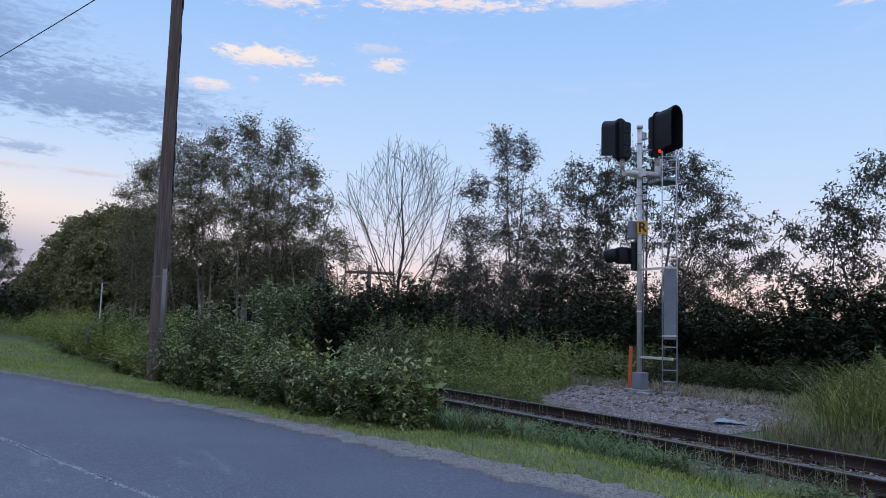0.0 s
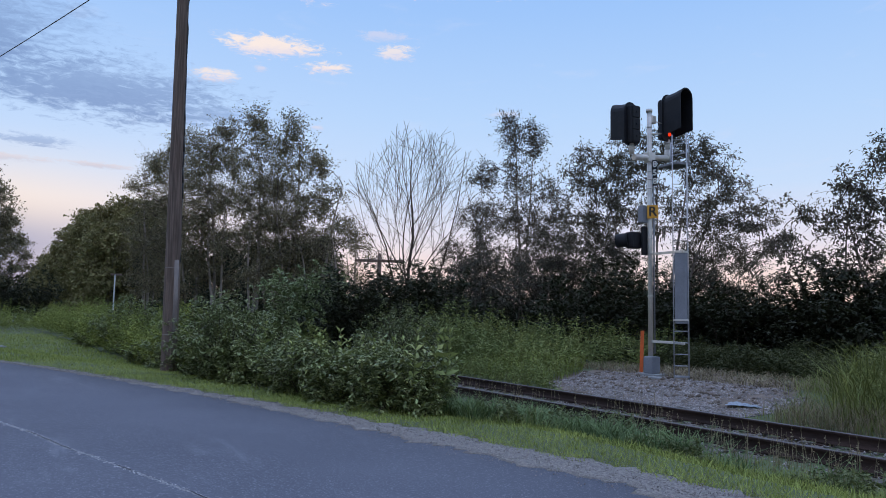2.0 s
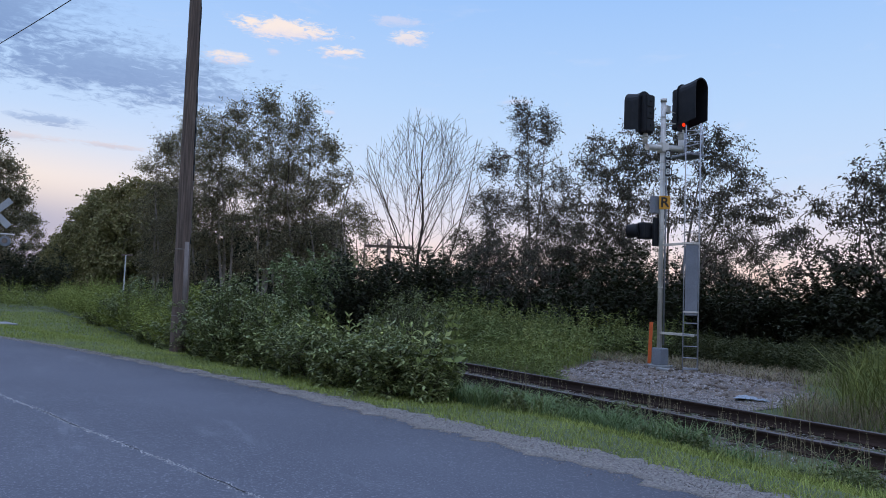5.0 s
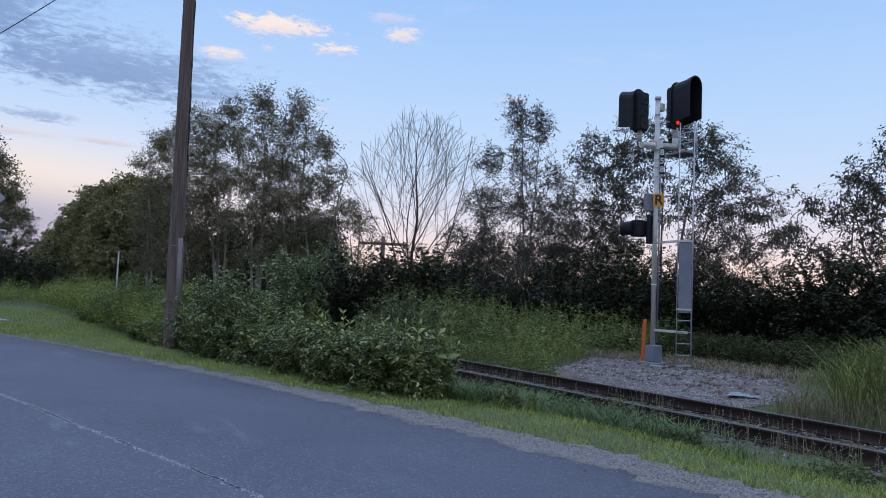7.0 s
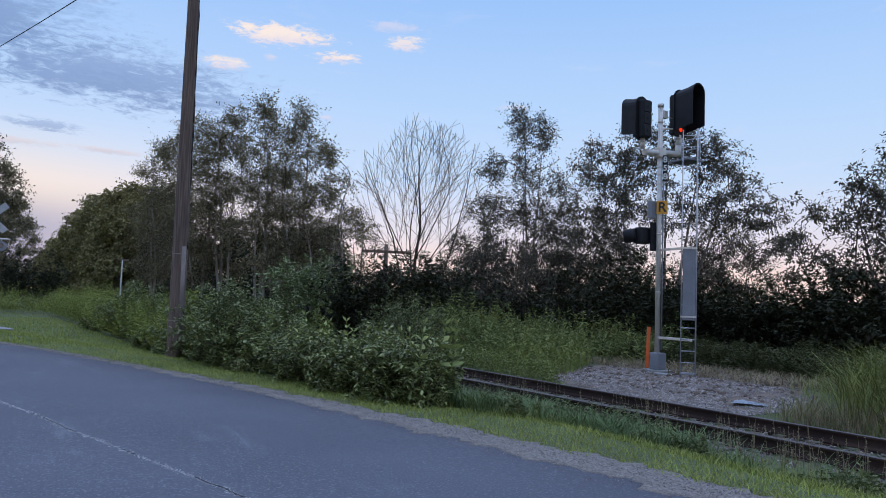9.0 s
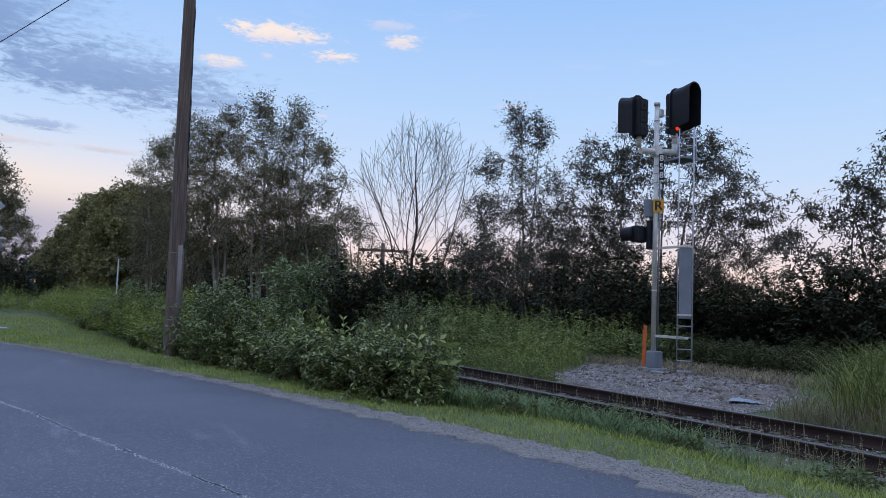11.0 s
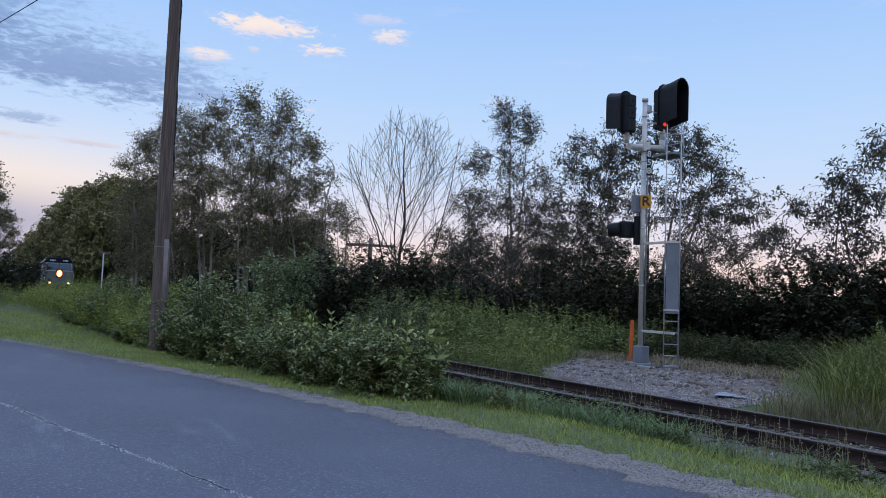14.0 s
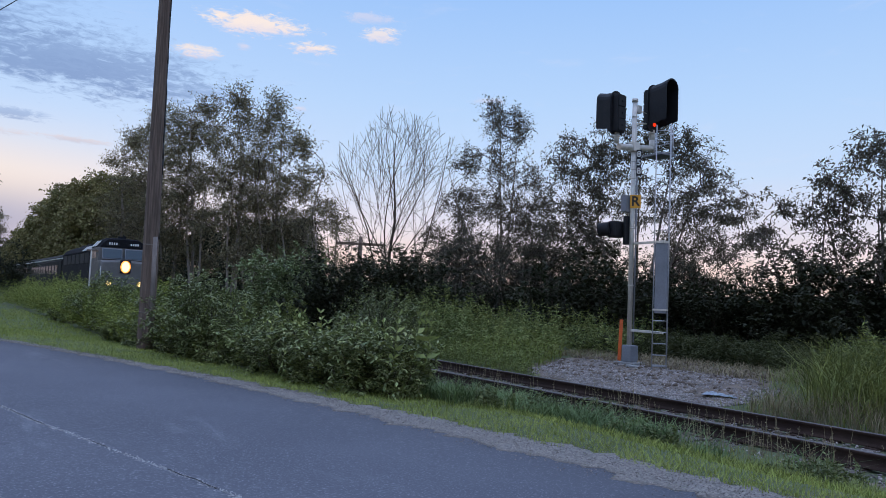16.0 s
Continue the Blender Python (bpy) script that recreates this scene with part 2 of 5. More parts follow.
FRESH = material("fresh_leaf", (0.29, 0.31, 0.11), (0.23, 0.26, 0.085), 1.0, 14, 0.5, bump=0, island=0.3, through_light=0.18, spec=0.4)
LIGHTBUSH = material("dogwood_leaf", (0.165, 0.195, 0.075), (0.22, 0.245, 0.09), 1.0, 14, 0.5, bump=0, island=0.35, through_light=0.14, spec=0.42)
SUMAC = material("sumac_leaf", (0.19, 0.24, 0.10), (0.25, 0.29, 0.12), 1.0, 14, 0.5, bump=0, island=0.35, through_light=0.14, spec=0.4)
# darker than living leaves: the shade within thick growth is in the colour
SHADED_LEAF = material("shade_dark_leaf", (0.034, 0.036, 0.022), (0.046, 0.050, 0.028), 1.0, 14, 0.65, bump=0, island=0.3, through_light=0.07, spec=0.15)
SILVER = material("willow_leaf", (0.118, 0.106, 0.080), (0.084, 0.075, 0.058), 0.8, 14, 0.6, bump=0, island=0.3, through_light=0.09, spec=0.15)
POPLAR = material("poplar_leaf", (0.25, 0.212, 0.125), (0.19, 0.16, 0.098), 0.4, 14, 0.6, bump=0, island=0.35, through_light=0.12, spec=0.15)
OLIVE = material("distant_tree_leaf", (0.27, 0.235, 0.10), (0.21, 0.185, 0.08), 0.3, 10, 0.65, bump=0, island=0.3, through_light=0.12, spec=0.15)
BARK = material("grey_bark", (0.23, 0.195, 0.17), (0.15, 0.125, 0.105), 3.0, 30, 0.9, bump=0.8, stretch=(3, 3, 0.6), spec=0.12)
PALEBARK = material("pale_poplar_bark", (0.38, 0.32, 0.275), (0.24, 0.20, 0.17), 2.0, 25, 0.9, bump=0.5, stretch=(3, 3, 0.6), spec=0.12)
TWIG = material("brown_twig", (0.062, 0.044, 0.036), (0.09, 0.066, 0.054), 3.0, 30, 0.9, bump=0.4, spec=0.12)
POLEWOOD = material("weathered_pole_wood", (0.185, 0.128, 0.098), (0.075, 0.05, 0.038), 4.0, 25, 0.9, bump=0.9, stretch=(6, 6, 0.25), dirt=(0.19, 0.15, 0.12))
GALV = material("galvanised_steel", (0.68, 0.63, 0.565), (0.52, 0.48, 0.43), 4.0, 60, 0.38, metal=0.25, bump=0.08)
LADDERSTEEL = material("dull_ladder_steel", (0.40, 0.40, 0.42), (0.30, 0.30, 0.32), 4.0, 60, 0.5, metal=0.2, bump=0.08)
# white blades painted grey, as they look against the bright sky
BACKLIT_GREY = material("backlit_sign_sheet", (0.46, 0.45, 0.44), (0.36, 0.355, 0.35), 4.0, 50, 0.6, bump=0.08)
GREYPAINT = material("dull_grey_paint", (0.22, 0.225, 0.25), (0.18, 0.185, 0.205), 3.0, 40, 0.6, metal=0.2, bump=0.08)
BLACK = material("matt_black_paint", (0.010, 0.010, 0.012), (0.015, 0.015, 0.018), 4.0, 50, 0.6, bump=0.08, spec=0.25)
CONCRETE = material("pale_concrete", (0.30, 0.29, 0.28), (0.22, 0.215, 0.21), 3.0, 45, 0.9, bump=0.4)
ORANGE = material("orange_plastic", (0.75, 0.13, 0.02), (0.62, 0.10, 0.02), 4.0, 50, 0.5, bump=0.05)
YELLOW = material("amber_reflective_sheet", (0.72, 0.33, 0.02), (0.66, 0.29, 0.02), 5.0, 60, 0.5, bump=0.03)
INK = material("black_ink", (0.02, 0.015, 0.01), (0.03, 0.02, 0.015), 5.0, 60, 0.6, bump=0)
WHITE = material("weathered_white_paint", (0.72, 0.72, 0.71), (0.60, 0.60, 0.59), 4.0, 50, 0.6, bump=0.08)
STAKE = material("bleached_stake_wood", (0.60, 0.58, 0.54), (0.48, 0.46, 0.42), 4.0, 50, 0.8, bump=0.2)
WIRE = material("black_cable", (0.02, 0.02, 0.022), (0.03, 0.03, 0.03), 4.0, 50, 0.6, bump=0)
PLASTIC = material("pale_blue_sheet", (0.30, 0.35, 0.40), (0.16, 0.18, 0.20), 5.0, 40, 0.5, bump=0.3)
GLASS = clear_glass("dark_glass")
RED_GLOW = glowing("red_signal_light", (1.0, 0.04, 0.01), 1.2)


# ---- mesh words ----
def np_mesh(name, verts, faces, mat, smooth=False):
    """A mesh from an array of places and an array of faces with three or four corners each."""
    verts, faces = np.asarray(verts, np.float32), np.asarray(faces, np.int32)
    me = bpy.data.meshes.new(name)
    n, k = faces.shape
    me.vertices.add(len(verts))
    me.vertices.foreach_set("co", verts.ravel())
    me.loops.add(n * k)
    me.loops.foreach_set("vertex_index", faces.ravel())
    me.polygons.add(n)
    me.polygons.foreach_set("loop_start", np.arange(0, n * k, k, dtype=np.int32))
    me.polygons.foreach_set("loop_total", np.full(n, k, np.int32))
    if smooth:
        me.polygons.foreach_set("use_smooth", np.ones(n, bool))
    me.update(calc_edges=True)
    me.materials.append(mat)
    return me


def part(name, me, mat=None, parent=None, label="", m=None):
    """Links a bmesh or a mesh as one object, under parent if there is one."""
    if isinstance(me, bmesh.types.BMesh):
        bm, me = me, bpy.data.meshes.new(name)
        bmesh.ops.recalc_face_normals(bm, faces=bm.faces)
        bm.to_mesh(me)
        bm.free()
    if mat and not me.materials:
        me.materials.append(mat)
    ob = new(name, me)
    if parent:
        ob.parent = parent
    if m is not None:
        ob.matrix_basis = m
    if label:
        tagged(ob, label)
    return ob


def thing(name, m, label, category, group="", kind=""):
    ob = tagged(new(name), label, category, group, kind)
    ob.matrix_basis = m
    return ob


def add_box(bm, size, m=None, bevel=0.0):
    made = bmesh.ops.create_cube(bm, size=1.0)["verts"]
    bmesh.ops.transform(bm, matrix=(m or Matrix()) @ Matrix.Diagonal((*size, 1)), verts=made)
    if bevel:
        edges = list({e for v in made for e in v.link_edges})
        bmesh.ops.bevel(bm, geom=edges, offset=bevel, segments=2, affect="EDGES", profile=0.6)
    return bm


def box(size, m=None, bevel=0.0):
    return add_box(bmesh.new(), size, m, bevel)


def add_tube(bm, a, b, r, r2=None, sides=14, bevel=0.0):
    """A round bar from a to b."""
    a, b = Vector(a), Vector(b)
    turn = (b - a).to_track_quat("Z", "Y").to_matrix().to_4x4()
    made = bmesh.ops.create_cone(bm, cap_ends=True, segments=sides, radius1=r, radius2=r if r2 is None else r2, depth=(b - a).length)["verts"]
    for f in {f for v in made for f in v.link_faces}:
        f.smooth = len(f.verts) == 4
    bmesh.ops.transform(bm, matrix=Matrix.Translation((a + b) / 2) @ turn, verts=made)
    return bm


def tube(a, b, r, r2=None, sides=14):
    return add_tube(bmesh.new(), a, b, r, r2, sides)


def letters(text, size, mat, parent, m, name="letter"):
    cu = bpy.data.curves.new(name, "FONT")
    cu.body, cu.size, cu.extrude, cu.align_x, cu.align_y = text, size, 0.002, "CENTER", "CENTER"
    cu.offset = size * 0.02
    tmp = bpy.data.objects.new(name, cu)
    scene.collection.objects.link(tmp)
    me = bpy.data.meshes.new_from_object(tmp.evaluated_get(bpy.context.evaluated_depsgraph_get()))
    bpy.data.objects.remove(tmp)
    me.materials.clear()
    return part(name, me, mat, parent, m=m)


def bearing(az, r, z=0.0):
    """A place r metres away at a heading of az degrees to the left of +y."""
    return Vector((-math.sin(radians(az)) * r, math.cos(radians(az)) * r, z))


# ---- plan ----
TRACK_Y, RAIL_TOP, GAUGE = 9.76, -0.119, 1.435


def road_edge(x):
    """y of the road's edge towards the railway."""
    return 5.774 + 0.1069 * x - 0.00553 * x * x if x > -26 else -0.743 + 0.3945 * (x + 26)


def bush_line(x):
    """y at which the mown verge ends and the bushes begin."""
    xs = (-80, -42, -30, -20, -14, -12, -10.3, -9.1, -8.3, -7, -4, 0, 20)
    ys = (2.4, 3.1, 3.4, 3.95, 4.2, 4.55, 4.95, 5.3, 5.7, 6.6, 7.0, 7.3, 9.0)
    return float(np.interp(x, xs, ys))


def ground_z(x, y):
    """Height of the ground: road bank, shallow dip, track bed, gravel pad, field."""
    s = y - road_edge(max(min(x, 60), -120))
    z = float(np.interp(s, (-9.5, -7.5, -6.8, 0.0, 0.5, 1.6, 3.2), (-0.1, -0.03, -0.05, -0.05, -0.02, -0.03, -0.2)))
    if y > TRACK_Y - 3.2:
        z = min(z, -0.2) if y < TRACK_Y + 2 else z
        z = float(np.interp(y - TRACK_Y, (-3.2, -1.9, -1.4, 1.4, 2.1, 4.2, 6.5, 12), (z, -0.31, -0.34, -0.34, -0.28, 0.0, 0.06, 0.1)))
    rise = 0.16 * max(0.0, min(1.0, (-x - 22) / 10)) * max(0.0, min(1.0, s / 2.0)) * (1.0 if y < 6 else 0.0)
    bumps = 0.03 * noise.noise((x * 0.7, y * 0.7, 0)) if s > 0.6 or s < -7.4 else 0.0
    return z + rise + bumps


def build_ground():
    def steps(lo, hi, near_lo, near_hi, fine):
        out = list(np.arange(near_lo, near_hi + fine / 2, fine))
        d, v = fine, near_hi
        while v < hi:
            d *= 1.35
            v += d
            out.append(min(v, hi))
        d, v = fine, near_lo
        while v > lo:
            d *= 1.35
            v -= d
            out.insert(0, max(v, lo))
        return np.array(out)
    xs, ys = steps(-2500, 1500, -40, 12, 0.4), steps(-1500, 2500, -6, 24, 0.3)
    verts = [(x, y, ground_z(x, y)) for y in ys for x in xs]
    w = len(xs)
    i = np.arange(len(ys) - 1)[:, None] * w + np.arange(w - 1)[None, :]
    faces = np.stack([i, i + 1, i + 1 + w, i + w], -1).reshape(-1, 4)
    tagged(part("ground", np_mesh("ground", verts, faces, SOIL, True)), "uneven grassy brown soil beside road and railway", "ground", kind="structure")


def ribbon(name, xs, near, far, z, mat, seed=0, rag=0.0, thick=0.05, down=-1):
    """A long strip between two edges given as functions of x, with ragged borders and real thickness."""
    rng = np.random.default_rng(seed)
    rows = 5
    verts, faces = [], []
    for x in xs:
        a, b = near(x) + rng.normal(0, rag), far(x) + rng.normal(0, rag)
        verts += [(x, a, z - thick)] + [(x, a + (b - a) * k / (rows - 1), z + (0.03 if rag == 0 else 0.0) * (1 - (2 * k / (rows - 1) - 1) ** 2)) for k in range(rows)] + [(x, b, z - thick)]
    w = rows + 2
    for i in range(len(xs) - 1):
        for k in range(w - 1):
            faces.append((i * w + k, (i + 1) * w + k, (i + 1) * w + k + 1, i * w + k + 1))
    return part(name, np_mesh(name, verts, faces, mat, False))


def build_road():
    xs = np.concatenate([np.arange(-160, -40, 4.0), np.arange(-40, 14, 0.1), np.arange(14, 120, 4.0)])
    rng = np.random.default_rng(3)
    wob = {float(x): 0.07 * noise.noise((x * 0.7, 3, 0)) + 0.05 * noise.noise((x * 2.3, 8, 0)) for x in xs}
    tagged(ribbon("road", xs, lambda x: road_edge(x) - 7.0, lambda x: road_edge(x) - 0.1 + wob[float(x)], 0.0, ASPHALT, thick=0.06),
           "worn blue-grey asphalt road with a lengthwise seam", "road", kind="structure")
    tagged(ribbon("gravel_shoulder", xs, lambda x: road_edge(x) - 0.12 - float(np.interp(x, (-16, -7), (0.04, 0.24))) + 1.2 * noise.noise((x * 1.9, 1, 6)) * 0.12, lambda x: road_edge(x) + float(np.interp(x, (-14, -7), (0.06, 0.30))) + 1.6 * wob[float(x)], 0.008, SHOULDER, 5, 0.06, thick=0.04),
           "thin pale gravel shoulder along the asphalt edge", "shoulder", kind="structure")
    seam_xs = np.arange(-14, 3, 0.06)

    def seam_y(x):
        return float(np.interp(x, (-14, -11.35, -8.65, -6.58, -5.45, 3), (-0.55, 0.2, 0.85, 1.37, 1.66, 3.6))) + 0.03 * noise.noise((x * 0.8, 0, 5)) + 0.012 * noise.noise((x * 5, 0, 9))
    tagged(ribbon("road_seam", seam_xs, lambda x: seam_y(x) - 0.006, lambda x: seam_y(x) + 0.006, 0.031, SEAM, 7, 0.006, thick=0.01),
           "pale grit in the seam between the road lanes", "road seam", kind="structure")
    grit = [(x, seam_y(x) + rng.normal(0, 0.02), 0.03) for x in rng.uniform(-14, 2, 2600)]
    stones("seam_grit", grit, 0.004, 0.012, 9, PALEGRIT, "pale loose grit along the road seam")
    for a, b in ((-9.6, -8.2), (-7.2, -6.9), (-5.9, -5.2), (-4.2, -3.4)):
        tagged(ribbon("road_crack", np.arange(a, b, 0.05), lambda x: seam_y(x) - 0.003, lambda x: seam_y(x) + 0.006, 0.0355, TAR, 11, 0.006, thick=0.01),
               "open dark crack along the road seam", "road crack", kind="structure")


def rail_mesh(x0, x1):
    """A flat-bottomed rail 0.185 m high, bolted from lengths."""
    half = [(0.0, 0.0), (0.075, 0.0), (0.075, 0.012), (0.02, 0.032), (0.009, 0.05), (0.009, 0.125), (0.03, 0.145), (0.036, 0.155), (0.036, 0.178), (0.028, 0.185)]
    prof = half[1:] + [(-a, b) for a, b in reversed(half[1:])]
    verts, n = [], len(prof)
    xs = np.arange(x0, x1 + 0.1, 11.89)
    for x in xs:
        verts += [(x, a, b - 0.185) for a, b in prof]
    faces = [(i * n + k, i * n + (k + 1) % n, (i + 1) * n + (k + 1) % n, (i + 1) * n + k) for i in range(len(xs) - 1) for k in range(n)]
    me = np_mesh("rail", verts, faces, RUST)
    me.materials.append(RAILHEAD)
    for p in me.polygons:
        if all(me.vertices[v].co.z > -0.009 for v in p.vertices):
            p.material_index = 1
    return me


def build_track():
    track = thing("railway_track", pose(0, TRACK_Y, RAIL_TOP), "single rusty railway track on weedy pale ballast", "railway track", kind="structure")
    me = rail_mesh(-440, 60)
    for s in (-1, 1):
        rail = part("rail", me, parent=track, label="rust-brown steel rail with a worn top", m=pose(0, s * (GAUGE / 2 + 0.036), 0))
        for i in range(-4, 3):
            bm = bmesh.new()
            for side in (-1, 1):
                add_box(bm, (0.7, 0.022, 0.085), pose(0, side * 0.022, -0.098), 0.004)
                for k in range(4):
                    add_tube(bm, (-0.26 + k * 0.173, side * 0.03, -0.095), (-0.26 + k * 0.173, side * 0.052, -0.095), 0.014, sides=6)
            part("joint_bar", bm, RUST, rail, "bolted rusty joint bar", pose(i * 11.89 + (2.1 if s > 0 else 7.6) - 3, 0, 0))
    bed = bmesh.new()
    ys = ((-2.1, -0.36), (-1.5, -0.235), (1.5, -0.235), (2.1, -0.36))
    vs = [[bed.verts.new((x, y, z)) for y, z in ys] for x in np.arange(-440, 61, 20)]
    for a, b in zip(vs, vs[1:]):
        for k in range(3):
            bed.faces.new((a[k], a[k + 1], b[k + 1], b[k]))
    part("ballast_bed", bed, BALLAST, track)
    tie = bpy.data.meshes.new("tie")
    bm = box((0.22, 2.55, 0.16), None, 0.012)
    bm.to_mesh(tie)
    bm.free()
    tie.materials.append(TIE)
    plate = bpy.data.meshes.new("tie_plate")
    bm = box((0.19, 0.34, 0.016), None, 0.004)
    for a, b in ((-0.06, -0.1), (0.06, -0.1), (-0.06, 0.1), (0.06, 0.1)):
        add_box(bm, (0.025, 0.03, 0.03), pose(a, b, 0.015))
    bm.to_mesh(plate)
    bm.free()
    plate.materials.append(RUST)
    rng = random.Random(4)
    for i in range(150):
        t = part("tie", tie, parent=track, m=pose(-72 + i * 0.53, rng.uniform(-0.03, 0.03), -0.283 + rng.uniform(-0.008, 0.004), 0, 0, rng.uniform(-1.2, 1.2)))
        if i > 100:
            for s in (-1, 1):
                part("tie_plate", plate, parent=t, m=pose(0, s * 0.7535, 0.087))
    return track


def stones(name, spots, lo, hi, seed, mat, label):
    """Loose crushed stones lying on the ground: squashed octahedra with shaken corners, one mesh."""
    rng = np.random.default_rng(seed)
    n = len(spots)
    unit = np.array([(1, 0, 0), (0, 1, 0), (-1, 0, 0), (0, -1, 0), (0, 0, 1), (0, 0, -1)], float)
    tri = np.array([(0, 1, 4), (1, 2, 4), (2, 3, 4), (3, 0, 4), (1, 0, 5), (2, 1, 5), (3, 2, 5), (0, 3, 5)])
    size = rng.uniform(lo, hi, (n, 1, 1)) * rng.uniform(0.6, 1.2, (n, 1, 3))
    v = unit[None] * size * rng.uniform(0.7, 1.25, (n, 6, 1)) + rng.normal(0, 0.12, (n, 6, 3)) * size
    a = rng.uniform(0, 6.28, n)
    c, s = np.cos(a)[:, None], np.sin(a)[:, None]
    v = np.stack([v[..., 0] * c - v[..., 1] * s, v[..., 0] * s + v[..., 1] * c, v[..., 2] * 0.7], -1)
    v += np.asarray(spots)[:, None, :]
    f = tri[None] + (np.arange(n) * 6)[:, None, None]
    return tagged(part(name, np_mesh(name, v.reshape(-1, 3), f.reshape(-1, 3), mat)), label, "gravel", kind="stuff")


def in_pad(x, y):
    """The gravel pad round the signal."""
    u, v = (x + 10.9 + 0.35 * (y - 13.3)) / 3.1, (y - 13.3) / 2.8
    return u * u + v * v + 0.5 * noise.noise((x * 0.8, y * 0.8, 2)) < 1.0


def build_pad():
    """A worn sheet of grit and earth under the loose stones."""
    n = 40
    verts, faces = [(-10.9, 13.3, ground_z(-10.9, 13.3) + 0.01)], []
    for ring in range(1, 9):
        for k in range(n):
            a = 2 * math.pi * k / n
            r = ring / 8 * (1.0 + 0.22 * noise.noise((math.cos(a) * 2.6, math.sin(a) * 2, 4)))
            x, y = -10.9 + 3.3 * r * math.cos(a) - 0.9 * r * math.sin(a), 13.3 + 2.9 * r * math.sin(a)
            y = max(y, TRACK_Y + 1.95)
            verts.append((x, y, ground_z(x, y) + (0.012 if ring < 8 else -0.03)))
    tris = [(0, 1 + k, 1 + (k + 1) % n) for k in range(n)]
    for ring in range(7):
        for k in range(n):
            a, b = 1 + ring * n + k, 1 + ring * n + (k + 1) % n
            tris += [(a, a + n, b + n), (a, b + n, b)]
    tagged(part("gravel_pad", np_mesh("gravel_pad", verts, tris, BALLAST, True)), "worn grey-brown grit pad round the signal mast", "gravel pad", kind="structure")


def build_gravel():
    rng = np.random.default_rng(21)
    spots = []
    while len(spots) < 9500:
        x, y = rng.uniform(-15, -6), rng.uniform(11.2, 16.3)
        bare = noise.noise((x * 0.9, y * 0.9, 12)) + 0.5 * noise.noise((x * 2.6, y * 2.6, 3)) - 0.7 * max(0, y - 13.5)
        if in_pad(x, y) and bare + rng.uniform(-0.25, 0.25) > -0.22:
            spots.append((x, y, ground_z(x, y) + 0.012))
    clods = [(rng.uniform(-14.0, -8.2), rng.uniform(12.2, 16.0)) for _ in range(420)]
    stones("pad_clods", [(x, y, ground_z(x, y) + 0.02) for x, y in clods if in_pad(x, y)], 0.035, 0.085, 15, BALLAST, "brown clods and larger stones strewn over the pad")
    stones("pad_gravel", spots, 0.010, 0.040, 5, STONE, "pale crushed stone pad round the signal mast")
    spots = []
    while len(spots) < 11000:
        x, y = -32 + 34 * rng.random() ** 0.6, rng.uniform(-1.75, 1.75)
        if min(abs(abs(y) - 0.7535), 1) > 0.09:
            spots.append((x, TRACK_Y + y, RAIL_TOP - 0.215 + rng.uniform(-0.01, 0.022) - (0.1 * max(0, abs(y) - 1.5) / 0.3)))
    stones("ballast_stones", spots, 0.014, 0.035, 6, STONE, "pale crushed ballast stones between and beside the rails")
    spots = []
    for _ in range(14000):
        x = -24 + 25 * rng.random() ** 0.7
        wide = float(np.interp(x, (-16, -7), (0.10, 0.24)))
        y = road_edge(x) + rng.normal(-0.04, wide)
        spots.append((x, y, 0.012))
    stones("shoulder_grit", spots, 0.003, 0.011, 8, STONE, "loose pale grit along the edge of the asphalt")


build_ground()
build_road()
build_track()
build_pad()
build_gravel()


# ---- plants ----
def unit(v):
    return v / np.maximum(np.linalg.norm(v, axis=-1, keepdims=True), 1e-9)


def leaf_arrays(at, way, length, width, rng, fold=0.25, flat=1.0):
    """Folded, pointed leaves: four corners each, from the stalk along way."""
    n = len(at)
    way = unit(way)
    side = unit(np.cross(way, unit(rng.normal(0, 1, (n, 3)) * flat + (0, 0, 1.2))))
    nor = np.cross(side, way)
    l = (length * rng.uniform(0.7, 1.25, n))[:, None]
    w = (width * rng.uniform(0.75, 1.2, n))[:, None]
    mid = at + way * l * 0.45
    v = np.stack([at, mid + side * w * 0.5 + nor * w * fold, at + way * l - nor * l * 0.12, mid - side * w * 0.5 + nor * w * fold], 1)
    return v.reshape(-1, 3), np.arange(n * 4).reshape(n, 4)


class Wood:
    """Tapered, bent tubes gathered into one mesh."""

    def __init__(self):
        self.v, self.f, self.n = [], [], 0

    def add(self, pts, radii, sides=5):
        pts = np.asarray(pts, float)
        tang = unit(np.gradient(pts, axis=0))
        ref = np.array([0.31, 0.95, 0.05]) if abs(tang[0][1]) < 0.9 else np.array([1.0, 0, 0.1])
        a = unit(np.cross(tang, ref))
        b = np.cross(tang, a)
        ang = np.arange(sides) * 2 * np.pi / sides
        ring = pts[:, None] + (a[:, None] * np.cos(ang)[None, :, None] + b[:, None] * np.sin(ang)[None, :, None]) * np.asarray(radii)[:, None, None]
        self.v.append(ring.reshape(-1, 3))
        k = np.arange(sides)
        for i in range(len(pts) - 1):
            self.f.append(np.stack([k, (k + 1) % sides, (k + 1) % sides + sides, k + sides], 1) + self.n + i * sides)
        self.n += len(pts) * sides

    def mesh(self, name, mat):
        return np_mesh(name, np.concatenate(self.v), np.concatenate(self.f), mat, True)


